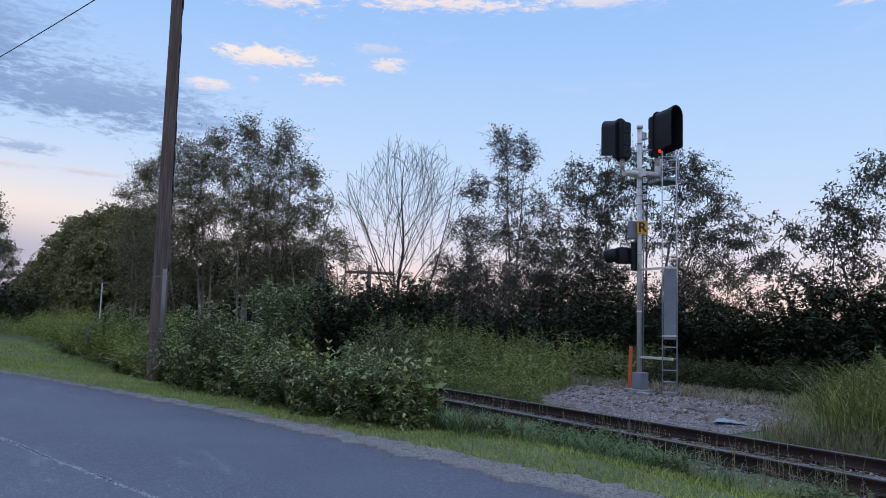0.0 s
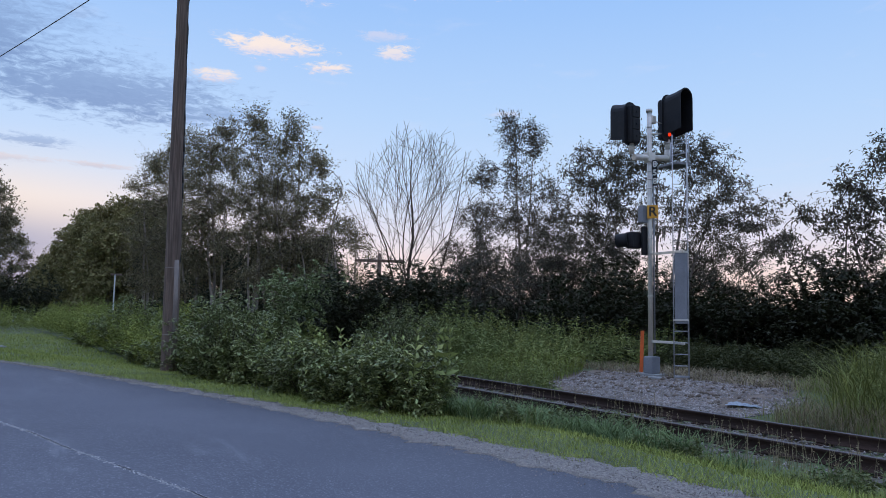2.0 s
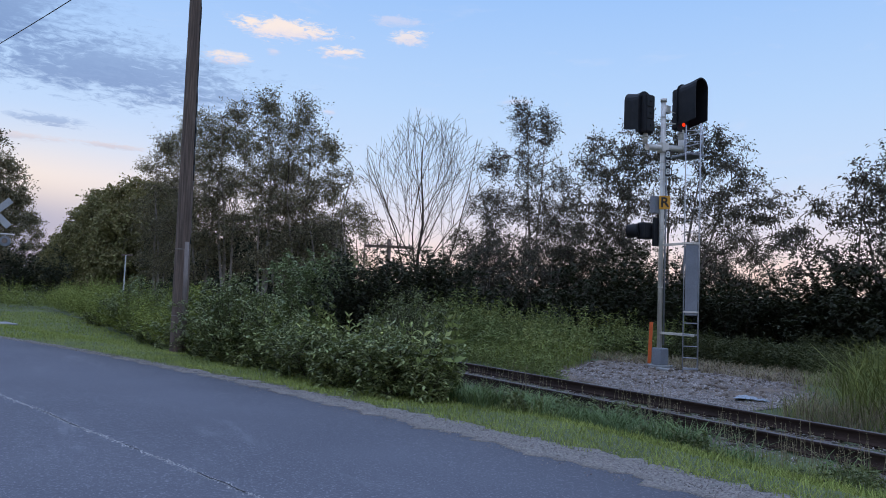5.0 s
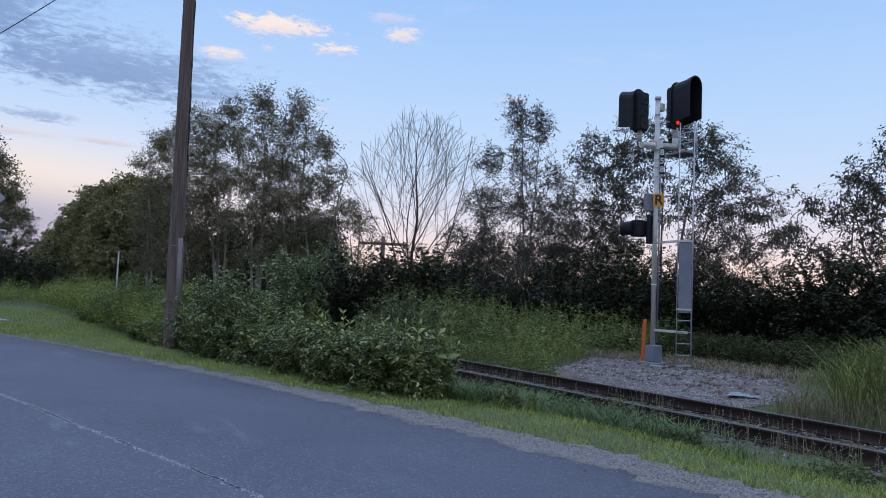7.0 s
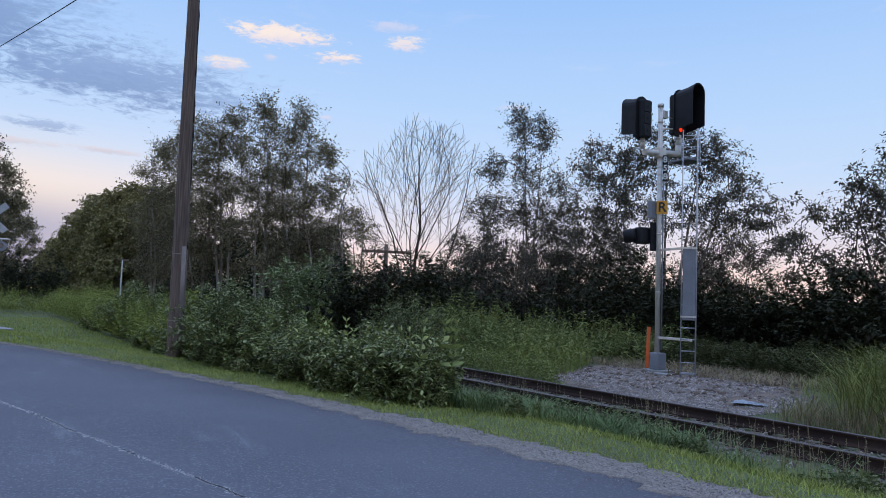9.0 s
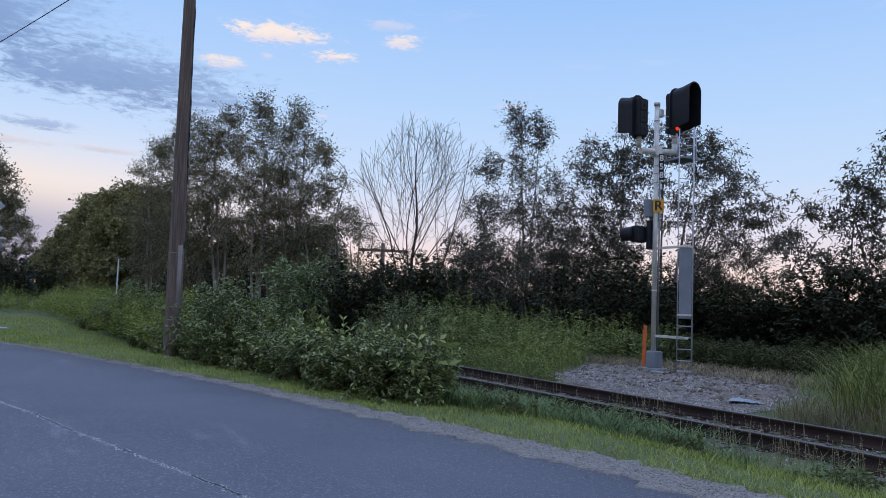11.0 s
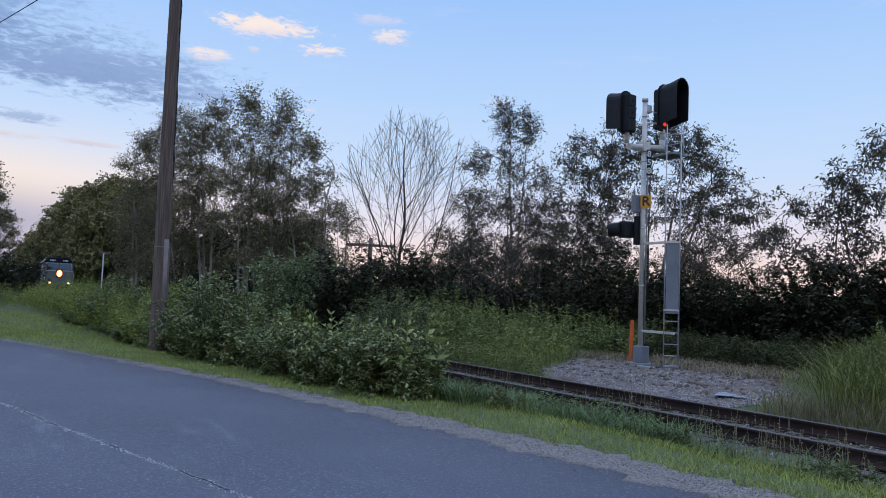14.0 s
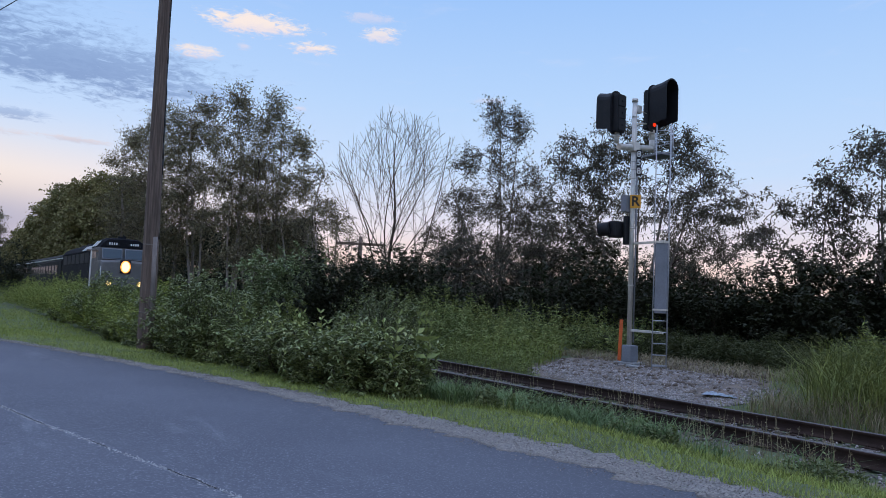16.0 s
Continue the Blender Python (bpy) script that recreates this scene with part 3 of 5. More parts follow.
def bent(rng, start, way, length, n=5, wander=0.15, lift=0.0):
    """A wandering line from start; lift bends it up (or down, below zero)."""
    pts, d = [np.asarray(start, float)], unit(np.asarray(way, float))
    for _ in range(n - 1):
        d = unit(d + rng.normal(0, wander, 3) + (0, 0, lift))
        pts.append(pts[-1] + d * length / (n - 1))
    return np.array(pts)


def along(pts, u):
    i = min(int(u * (len(pts) - 1)), len(pts) - 2)
    return pts[i] + (pts[i + 1] - pts[i]) * (u * (len(pts) - 1) - i), unit(pts[i + 1] - pts[i])


def make_tree(name, label, seed, height, spread, stems=1, fan=6, base=0.3, limbs=26, up=35, leaves=9000, leaf=(0.11, 0.045), mat=None, bark=None,
              trunk=0.16, droop=-0.03, envelope=None, twigs=7, group="", category="tree", twig_len=0.32, scatter=0.12, sub=0):
    """A tree in its own space: stems, limbs, twigs, and leaves along the twigs."""
    rng = np.random.default_rng(seed)
    envelope = envelope or (lambda u: (1 - abs(2 * (u - 0.42)) ** 2.2 * 0.75) * (1.15 - u * 0.55))
    trunks, boughs = Wood(), Wood()
    starts, ways = [], []
    for s in range(stems):
        a = 6.283 * (s + rng.uniform(-0.3, 0.3)) / max(stems, 1)
        lean = radians(fan) * (1.0 if stems > 1 else 0.3) * rng.uniform(0.5, 1.3)
        h = height * (1.0 if s == 0 else rng.uniform(0.72, 0.98))
        stem = bent(rng, (0.12 * math.cos(a) * (stems > 1), 0.12 * math.sin(a) * (stems > 1), -0.15),
                    (math.sin(lean) * math.cos(a), math.sin(lean) * math.sin(a), math.cos(lean)), h, 9, 0.05, 0.03)
        r0 = trunk * rng.uniform(0.7, 1.0) if stems > 1 else trunk
        trunks.add(stem, r0 * np.linspace(1, 0.12, 9) ** 0.9, 7)
        per = max(6, limbs // stems)
        for k in range(per):
            u = base + (0.97 - base) * (k + rng.uniform(0, 1)) / per
            p, d = along(stem, u)
            w = (u - base) / (1 - base)
            az = k * 2.4 + rng.uniform(-0.5, 0.5)
            el = radians(up + 30 * w + rng.normal(0, 8))
            length = spread * envelope(w) * rng.uniform(0.7, 1.12) / (1.0 if stems == 1 else 1.25)
            limb = bent(rng, p, (math.cos(az) * math.cos(el), math.sin(az) * math.cos(el), math.sin(el)), length, 5, 0.14, droop)
            boughs.add(limb, r0 * 0.3 * (1.05 - u) * np.linspace(1, 0.18, 5) + 0.006, 4)
            for _ in range(twigs):
                v = rng.uniform(0.2, 1.0)
                q, e = along(limb, v)
                tw = bent(rng, q, e + rng.normal(0, 0.6, 3), length * twig_len * rng.uniform(0.5, 1.2) + 0.12, 3, 0.22, droop)
                boughs.add(tw, np.linspace(0.008, 0.003, 3) * (height / 10 + 0.4), 3)
                starts.append(tw)
                for _ in range(sub):
                    q2, e2 = along(tw, rng.uniform(0.2, 0.95))
                    t2 = bent(rng, q2, e2 + rng.normal(0, 0.35, 3), length * twig_len * 0.6 + 0.1, 3, 0.15, droop)
                    boughs.add(t2, np.linspace(0.006, 0.003, 3) * (height / 10 + 0.4), 3)
                    starts.append(t2)
    ob = thing(name, Matrix(), label, category, group)
    part("trunk", trunks.mesh("trunk", bark or BARK), parent=ob)
    part("branchwork", boughs.mesh("branchwork", TWIG), parent=ob)
    if leaves:
        seg = rng.integers(0, len(starts), leaves)
        vv = rng.uniform(0.1, 1.0, leaves)
        at, wy = np.empty((leaves, 3)), np.empty((leaves, 3))
        for i in range(leaves):
            at[i], wy[i] = along(starts[seg[i]], vv[i])
        at += rng.normal(0, scatter, (leaves, 3))
        wy = wy + rng.normal(0, 0.75, (leaves, 3)) + (0, 0, -0.35)
        v, f = leaf_arrays(at, wy, leaf[0], leaf[1], rng)
        part("crown", np_mesh("crown", v, f, mat), parent=ob)
    return ob


def make_bare_tree():
    """A leafless tree: a few leaders with side branches and fine twigs that end in a rounded dome."""
    rng = np.random.default_rng(47)
    thick, fine = Wood(), Wood()
    middle, size = np.array((0.25, 0.0, 5.9)), np.array((3.2, 3.0, 4.0))

    def inside(p):
        return np.sum(((p - middle) / size) ** 2) < 1.0 + 0.5 * noise.noise(tuple(p * 0.9))

    def shoot(start, way, radius, step, most, depth, lift):
        """A branch grown step by step to the edge of the dome, with its side shoots."""
        pts, d = [start], unit(way)
        while len(pts) < most and (inside(pts[-1]) or pts[-1][2] < 3.0):
            d = unit(d + rng.normal(0, 0.07, 3) + (0, 0, lift))
            pts.append(pts[-1] + d * step * rng.uniform(0.8, 1.2))
        if len(pts) < 2:
            return
        n = len(pts)
        (thick if depth == 3 else fine).add(pts, np.linspace(radius, 0.007, n), 6 if depth == 3 else 3)
        if depth == 0:
            return
        turn = rng.uniform(0, 6.28)
        for k in range(1, n):
            if depth == 3 and pts[k][2] < 1.8:
                continue
            for _ in range(1 if rng.random() < (0.0, 0.42, 0.72, 1.0)[depth] else 0):
                turn += 2.4
                e = unit(pts[k] - pts[k - 1])
                a = unit(np.cross(e, (0.2, 0.9, 0.3)))
                out = a * math.cos(turn) + np.cross(e, a) * math.sin(turn)
                u = k / n
                shoot(pts[k], e * rng.uniform(1.3, 2.0) + out, max(0.007, radius * (1 - u) * 0.5), step * 0.8, int(2 + (n - k) * 0.75 + depth), depth - 1, 0.04)
    for a, lean in ((0.4, 3), (2.9, 17), (6.1, 19), (4.4, 13)):
        lean = radians(lean)
        shoot(np.array((0.12 * math.cos(a), 0.12 * math.sin(a), -0.1)), np.array((math.sin(lean) * math.cos(a), math.sin(lean) * math.sin(a), math.cos(lean))),
              0.11 if lean < 0.1 else rng.uniform(0.045, 0.065), 0.72, 16, 3, 0.012)
    ob = thing("bare_tree", Matrix(), "leafless tree with a dome of fine brown twigs", "tree")
    part("trunk", thick.mesh("trunk", TWIG), parent=ob)
    part("branchwork", fine.mesh("branchwork", TWIG), parent=ob)
    return ob


def make_shrub(name, label, seed, height, width, shoots=60, leaves=3500, leaf=(0.09, 0.045), mat=None, tips=None, group="", category="shrub", cone=0.0):
    """A shrub of many shoots from one root, leafy to the ground, ragged at the top."""
    rng = np.random.default_rng(seed)
    wood, lines = Wood(), []
    for k in range(shoots):
        a, rr = rng.uniform(0, 6.283), math.sqrt(rng.uniform(0, 1))
        foot = np.array((math.cos(a) * rr * width * 0.22, math.sin(a) * rr * width * 0.22, -0.1))
        tall = height * (1 - (0.35 + cone) * rr ** 2) * rng.uniform(0.6, 1.08)
        out = rr * width * 0.30
        way = np.array((math.cos(a) * out, math.sin(a) * out, tall))
        line = bent(rng, foot, way, np.linalg.norm(way), 6, 0.12, -0.02)
        wood.add(line, np.linspace(0.012, 0.003, 6), 3)
        lines.append(line)
        for _ in range(4):
            q, e = along(line, rng.uniform(0.25, 0.9))
            tw = bent(rng, q, e * 0.7 + rng.normal(0, 0.55, 3), height * rng.uniform(0.14, 0.3), 3, 0.2, 0.02)
            wood.add(tw, np.linspace(0.006, 0.002, 3), 3)
            lines.append(tw)
    ob = thing(name, Matrix(), label, category, group)
    part("branchwork", wood.mesh("branchwork", TWIG), parent=ob)

    def foliage(n, lo, material_, pname, size):
        seg = rng.integers(0, len(lines), n)
        vv = 1.0 - (1.0 - lo) * rng.uniform(0, 1, n) ** 1.5
        at, wy = np.empty((n, 3)), np.empty((n, 3))
        for i in range(n):
            at[i], wy[i] = along(lines[seg[i]], vv[i])
        keep = at[:, 2] > 0.04
        at, wy = at[keep], wy[keep]
        at = at + rng.normal(0, 0.025, at.shape)
        wy = wy * 0.3 + rng.normal(0, 0.8, at.shape) * (1, 1, 0.4) + (0, 0, -0.12)
        v, f = leaf_arrays(at, wy, size[0], size[1], rng, 0.2, 0.3)
        part(pname, np_mesh(pname, v, f, material_), parent=ob)
    foliage(leaves, 0.12, mat, "foliage", leaf)
    if tips:
        foliage(leaves // 3, 0.6, tips, "young_foliage", (leaf[0] * 1.15, leaf[1] * 1.2))
    return ob


def blades(name, spots, lo, hi, width, seed, mat, label, category="grass", lean=0.35, plain=False):
    """Grass blades: narrow bent strips of two faces each, one mesh."""
    rng = np.random.default_rng(seed)
    p = np.asarray(spots, float)
    n = len(p)
    h = rng.uniform(lo, hi, (n, 1))
    a = rng.uniform(0, 6.283, n)
    out = np.stack([np.cos(a), np.sin(a), np.zeros(n)], 1)
    side = np.stack([-np.sin(a), np.cos(a), np.zeros(n)], 1) * width * rng.uniform(0.6, 1.2, (n, 1))
    bend = out * h * rng.uniform(0.05, lean, (n, 1))
    up = np.array((0, 0, 1.0))
    v = np.stack([p - side / 2, p + side / 2, p + bend * 0.35 + up * h * 0.55 + side * 0.4, p + bend * 0.35 + up * h * 0.55 - side * 0.4,
                  p + bend * 1.3 + up * h * 0.95 + side * 0.06, p + bend * 1.3 + up * h * 0.95 - side * 0.06], 1).reshape(-1, 3)
    b = (np.arange(n) * 6)[:, None]
    f = b + (0, 1, 4, 5) if plain else np.concatenate([b + (0, 1, 2, 3), b + (3, 2, 4, 5)])
    return tagged(part(name, np_mesh(name, v, f, mat)), label, category, kind="stuff")


def weeds(name, spots, lo, hi, seed, mat, label, per=16, leaf=(0.09, 0.02), plume=None):
    """Upright leafy weeds: a thin stalk and narrow leaves all the way up."""
    rng = np.random.default_rng(seed)
    p = np.asarray(spots, float)
    n = len(p)
    clump = np.array([noise.noise((q[0] * 0.8, q[1] * 0.8, seed)) for q in p])
    h = rng.uniform(lo, hi, n) * np.clip(1.0 + 0.85 * clump, 0.5, 1.4)
    tip = p + np.stack([rng.normal(0, 0.10, n) * h, rng.normal(0, 0.10, n) * h, h], 1)
    s = np.array((0.004, 0, 0))
    v0 = np.stack([p - s, p + s, tip + s * 0.4, tip - s * 0.4], 1).reshape(-1, 3)
    f0 = np.arange(n * 4).reshape(n, 4)
    u = 0.12 + 0.88 * rng.uniform(0, 1, (n, per, 1)) ** 0.65
    at = (p[:, None] * (1 - u) + tip[:, None] * u).reshape(-1, 3)
    way = rng.normal(0, 1, at.shape) * (1, 1, 0.3) + (0, 0, 0.45)
    grow = (1.15 - 0.55 * u.reshape(-1))
    v1, f1 = leaf_arrays(at, way, leaf[0] * grow, leaf[1] * grow, rng)
    return tagged(part(name, np_mesh(name, np.concatenate([v0, v1]), np.concatenate([f0, f1 + len(v0)]), mat)), label, "weeds", kind="stuff")


def stand(ob, at, turn=0.0):
    """Puts a plant on the ground."""
    ob.matrix_basis = pose(at[0], at[1], ground_z(at[0], at[1]), 0, 0, turn)
    return ob


def plant(proto, spots, seed):
    """The prototype at the first spot and copies at the others, each turned."""
    rng = random.Random(seed)
    for i, s in enumerate(spots):
        turn = rng.uniform(0, 360)
        if i == 0:
            stand(proto, s, turn)
        else:
            copy_thing(proto, pose(s[0], s[1], ground_z(s[0], s[1]), 0, 0, turn))


def make_lobed_tree(name, label, seed, stems, lobes, clump=0.4, leaves=60, leaf=(0.14, 0.05), mat=None, bark=None, trunk=0.12, twigs=6, droop=0.35,
                    group="", squash=0.6, density=1.0):
    """A tree whose boughs carry separate clumps of leaves: stems as (heading, lean, height), lobes of the crown as (x, y, z, rx, ry, rz, clumps)."""
    rng = np.random.default_rng(seed)
    trunks, boughs = Wood(), Wood()
    lines = []
    for a, lean, h in stems:
        a, lean = radians(a), radians(lean)
        line = bent(rng, (0.2 * math.cos(a) * (len(stems) > 1), 0.2 * math.sin(a) * (len(stems) > 1), -0.15),
                    (math.sin(lean) * math.cos(a), math.sin(lean) * math.sin(a), math.cos(lean)), h, 11, 0.035, 0.015)
        trunks.add(line, trunk * math.sqrt(h / max(q[2] for q in stems)) * np.linspace(1, 0.13, 11) ** 0.9, 8)
        lines.append(line)
    nodes = np.concatenate([line[1:] for line in lines])
    at, way, tips = [], [], []
    for lx, ly, lz, rx, ry, rz, count in lobes:
        for _ in range(int(count * density)):
            tips.append(np.array((lx, ly, lz)) + unit(rng.normal(0, 1, 3)) * rng.uniform(0.15, 1.0) ** 0.5 * (rx, ry, rz))
    away = [min(np.hypot(line[:, 0] - c[0], line[:, 1] - c[1]).min() for line in lines) for c in tips]
    for c in [tips[k] for k in np.argsort(away)]:
            # each bough leaves the nearest wood below it, so boughs fork from boughs
            gap = c - nodes
            reach = np.linalg.norm(gap, axis=1)
            score = reach + 1.2 * np.maximum(0.0, 0.35 * np.hypot(gap[:, 0], gap[:, 1]) - gap[:, 2])
            p = nodes[int(np.argmin(score))]
            gap, reach = c - p, float(np.linalg.norm(c - p))
            u = np.linspace(0, 1, 6)[:, None]
            sag = np.array((0, 0, 1.0)) * 0.12 * reach * np.sin(u * np.pi)
            limb = p + gap * u + sag + np.concatenate([[np.zeros(3)], np.cumsum(rng.normal(0, 0.03 * reach, (5, 3)), 0)])
            nodes = np.concatenate([nodes, limb[2:]])
            boughs.add(limb, np.linspace(0.008 + 0.014 * reach, 0.005, 6), 4)
            for _ in range(twigs):
                q, e = along(limb, rng.uniform(0.6, 1.0))
                end = limb[-1] + rng.normal(0, 0.55, 3) * clump * (1, 1, squash)
                tw = bent(rng, q, end - q + e * 0.1, float(np.linalg.norm(end - q)) + 0.08, 4, 0.16, -0.03)
                boughs.add(tw, np.linspace(0.006, 0.003, 4), 3)
                k = max(2, int(leaves / twigs * rng.uniform(0.4, 1.5)))
                v = rng.uniform(0.15, 1.05, k)
                i = np.minimum((v * 3).astype(int), 2)
                at.append(tw[i] + (tw[i + 1] - tw[i]) * (v * 3 - i)[:, None] + rng.normal(0, 0.10 * clump + 0.02, (k, 3)))
                way.append(np.repeat(unit(tw[-1] - tw[0])[None], k, 0) * 0.6 + rng.normal(0, 0.75, (k, 3)) + (0, 0, -droop))
    ob = thing(name, Matrix(), label, "tree", group)
    part("trunk", trunks.mesh("trunk", bark or BARK), parent=ob)
    part("branchwork", boughs.mesh("branchwork", TWIG), parent=ob)
    v, f = leaf_arrays(np.concatenate(at), np.concatenate(way), leaf[0], leaf[1], rng)
    part("crown", np_mesh("crown", v, f, mat), parent=ob)
    return ob


def column(seed, height, low, wide, count, lean=0.0):
    """Lobes of a loose upright crown, narrowing at the top."""
    rng = random.Random(seed)
    out, z, a = [], low, rng.uniform(0, 6.28)
    while z < height - 0.5:
        u = (z - low) / (height - low)
        r = wide * (0.62 + 0.5 * u) if u < 0.55 else wide * (0.9 - 1.35 * (u - 0.55))
        a += 2.2
        off = wide * (0.55 if u < 0.8 else 0.2)
        out.append((lean * z + math.cos(a) * off, math.sin(a) * off, z, r, r, 0.95, int(count * (0.55 + 0.6 * r / wide + 0.45 * max(0.0, 0.45 - u)))))
        z += rng.uniform(0.75, 1.25)
    return out


def dome(seed, height, wide, count):
    """Lobes of a broad round crown, leafy to the ground."""
    rng = random.Random(seed)
    out = []
    for k in range(26):
        u = (k + 0.5) / 26
        a = k * 2.4 + rng.uniform(-0.3, 0.3)
        z = height * (0.12 + 0.76 * u)
        r = wide * math.sqrt(max(0.05, 1 - (max(0.0, u - 0.3) / 0.72) ** 2)) * 0.62
        out.append((math.cos(a) * r, math.sin(a) * r, z, wide * 0.36, wide * 0.36, height * 0.10, count))
    return out


def set_out(proto, rows):
    """A tree and its copies, each at a heading and distance, turned by the angle given."""
    for i, (az, r, turn) in enumerate(rows):
        p = bearing(az, r)
        m = pose(p.x, p.y, ground_z(p.x, p.y), 0, 0, turn)
        if i == 0:
            proto.matrix_basis = m
        else:
            copy_thing(proto, m)


def build_trees():
    poplar = "tall poplar with clumped olive-grey foliage and pale trunks"
    group = "poplars behind the railway"

    def poplar_tree(seed, height, low, wide, count, fan, leaves=54):
        stems = [(0, 1, height - 1.5), (100, fan, height * 0.68), (215, fan, height * 0.6)]
        return make_lobed_tree("poplar_tree", poplar, seed, stems, column(seed, height, low, wide, count), 0.85, leaves, (0.145, 0.085), POPLAR, PALEBARK, 0.14, 6, 0.3, group, 0.8)
    set_out(poplar_tree(11, 15.4, 3.4, 2.0, 26, 4), [(71.4, 50, 70), (74.1, 53.5, 190), (77.6, 60, 300)])
    set_out(poplar_tree(12, 14.6, 2.8, 1.8, 24, 5), [(68.7, 49, 80), (75.9, 54.5, 10), (79.0, 64, 250)])
    set_out(poplar_tree(13, 11.4, 2.2, 1.6, 19, 7, 46), [(66.6, 48, 40), (70.2, 58, 160)])
    set_out(poplar_tree(14, 8.0, 1.8, 1.5, 15, 8, 30), [(65.0, 46, 90), (63.5, 50, 200)])
    olive = "broad olive-green tree beyond the railway bend"
    stems = [(0, 2, 13), (120, 9, 11), (240, 9, 11)]
    big = make_lobed_tree("broadleaf_tree", olive, 21, stems, dome(21, 16.8, 5.4, 20), 1.15, 48, (0.36, 0.24), OLIVE, None, 0.25, 4, 0.2, "trees along the line")
    set_out(big, [(80.9, 104, 0), (79.0, 110, 80), (82.6, 119, 200), (83.4, 132, 300)])
    small = make_lobed_tree("broadleaf_tree", olive, 23, [(0, 2, 9), (120, 9, 8)], dome(24, 12.4, 4.4, 15), 1.0, 48, (0.36, 0.24), OLIVE, None, 0.2, 4, 0.2, "trees along the line")
    set_out(small, [(84.3, 128, 0), (85.3, 165, 90), (85.9, 215, 200), (86.4, 290, 100), (81.6, 98, 250)])
    wood = make_tree("woodland_tree", "dark low tree filling the wood behind the poplars", 22, 8.4, 4.4, 3, 12, 0.02, 70, 18, 8000, (0.32, 0.22), SHADED_LEAF, trunk=0.14, twigs=8, group="woodland trees", scatter=0.3)
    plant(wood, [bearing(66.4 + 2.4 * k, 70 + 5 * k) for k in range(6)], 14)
    edge = [(1.2, 0, 11.6, 1.7, 1.8, 1.2, 26), (-1.2, 0.5, 12.4, 1.8, 1.8, 1.2, 26), (2.0, 0.4, 9.8, 1.9, 1.8, 1.1, 28), (2.5, -0.6, 7.9, 2.0, 2.0, 1.1, 28), (3.0, 0.3, 6.0, 1.7, 1.9, 0.9, 24),
            (1.6, 0, 4.0, 2.4, 2.2, 1.3, 28), (-2.0, 0, 9.8, 2.2, 2.0, 1.3, 28), (-2.6, 0, 7.2, 2.4, 2.2, 1.4, 28), (-2.2, 0, 4.4, 2.4, 2.4, 1.6, 28), (0, -0.5, 8.6, 1.8, 1.8, 1.6, 24), (0, 0.5, 5.6, 2.0, 2.0, 1.6, 24)]
    near = make_lobed_tree("maple_tree", "dark leafy tree beside the level crossing", 31, [(0, 2, 11.6), (140, 8, 10), (260, 8, 9)], edge, 0.75, 80, (0.18, 0.11), POPLAR, None, 0.2, 7, 0.3, "trees by the crossing")
    set_out(near, [(91.6, 62, 90), (96.5, 60, 200), (90.6, 78, 300), (88.9, 108, 80)])
    set_out(make_bare_tree(), [(59.2, 34, 59)])
    lobes = [(-0.2, 0, 9.5, 0.45, 0.5, 1.0, 20), (0.85, 0.2, 9.1, 0.42, 0.5, 1.0, 17), (-1.4, 0, 7.7, 0.7, 0.8, 0.8, 15), (0.05, 0, 7.5, 0.8, 0.9, 0.9, 20), (1.5, 0, 7.0, 0.8, 0.8, 0.8, 14),
             (-1.4, 0.3, 5.6, 1.1, 1.2, 0.9, 32), (0.4, 0, 5.6, 1.1, 1.2, 0.9, 34), (1.8, 0, 5.1, 1.0, 1.1, 1.0, 28), (-1.0, 0, 3.4, 1.7, 1.6, 1.3, 60), (1.3, 0, 3.3, 1.5, 1.5, 1.2, 52)]
    slender = make_lobed_tree("young_poplar_tree", "slender grey-green poplar with loose upper branches", 51, [(0, 1, 9.7), (20, 7, 9.2), (190, 12, 7.6), (90, 8, 7)], lobes, 0.46, 46, (0.11, 0.048), SILVER, None, 0.07, 7, 0.0, squash=1.0, density=1.75)
    set_out(slender, [(50.9, 32, 51)])
    low = [(0, 0, 3.2, 1.5, 1.3, 1.0, 30), (-1.0, 0.2, 2.2, 1.3, 1.2, 0.9, 24), (1.1, -0.2, 2.2, 1.3, 1.2, 0.9, 24), (0.4, 0.3, 4.3, 0.8, 0.8, 0.6, 11)]
    scrub = make_lobed_tree("willow_scrub", "grey willow scrub, sky showing through", 52, [(0, 4, 4.2), (130, 16, 3.6), (250, 16, 3.4), (300, 24, 2.8)], low, 0.5, 70, (0.12, 0.045), SILVER, None, 0.04, 6, 0.3, "willow scrub")
    set_out(scrub, [(54.0, 30, 10), (49.2, 29, 100), (46.6, 30, 200), (44.0, 30, 290), (56.2, 33, 60), (37.2, 33, 150), (34.8, 31, 40)])
    lobes = [(-2.3, 0, 6.7, 1.3, 1.4, 1.2, 34), (-0.7, 0.3, 7.4, 1.2, 1.4, 0.9, 30), (1.0, 0, 7.3, 1.2, 1.4, 0.9, 28), (2.1, -0.3, 6.2, 1.3, 1.4, 1.0, 28), (-2.7, 0.2, 4.8, 1.0, 1.3, 1.1, 28), (-0.6, -0.4, 5.4, 1.6, 1.6, 1.1, 42),
             (1.4, 0.2, 4.9, 1.4, 1.5, 0.8, 26), (3.3, 0, 5.0, 1.0, 1.1, 0.7, 18), (4.1, 0.2, 4.0, 0.9, 1.0, 0.5, 11), (-1.6, 0, 3.6, 1.4, 1.4, 0.8, 24), (1.9, 0, 3.6, 1.5, 1.3, 0.5, 12)]
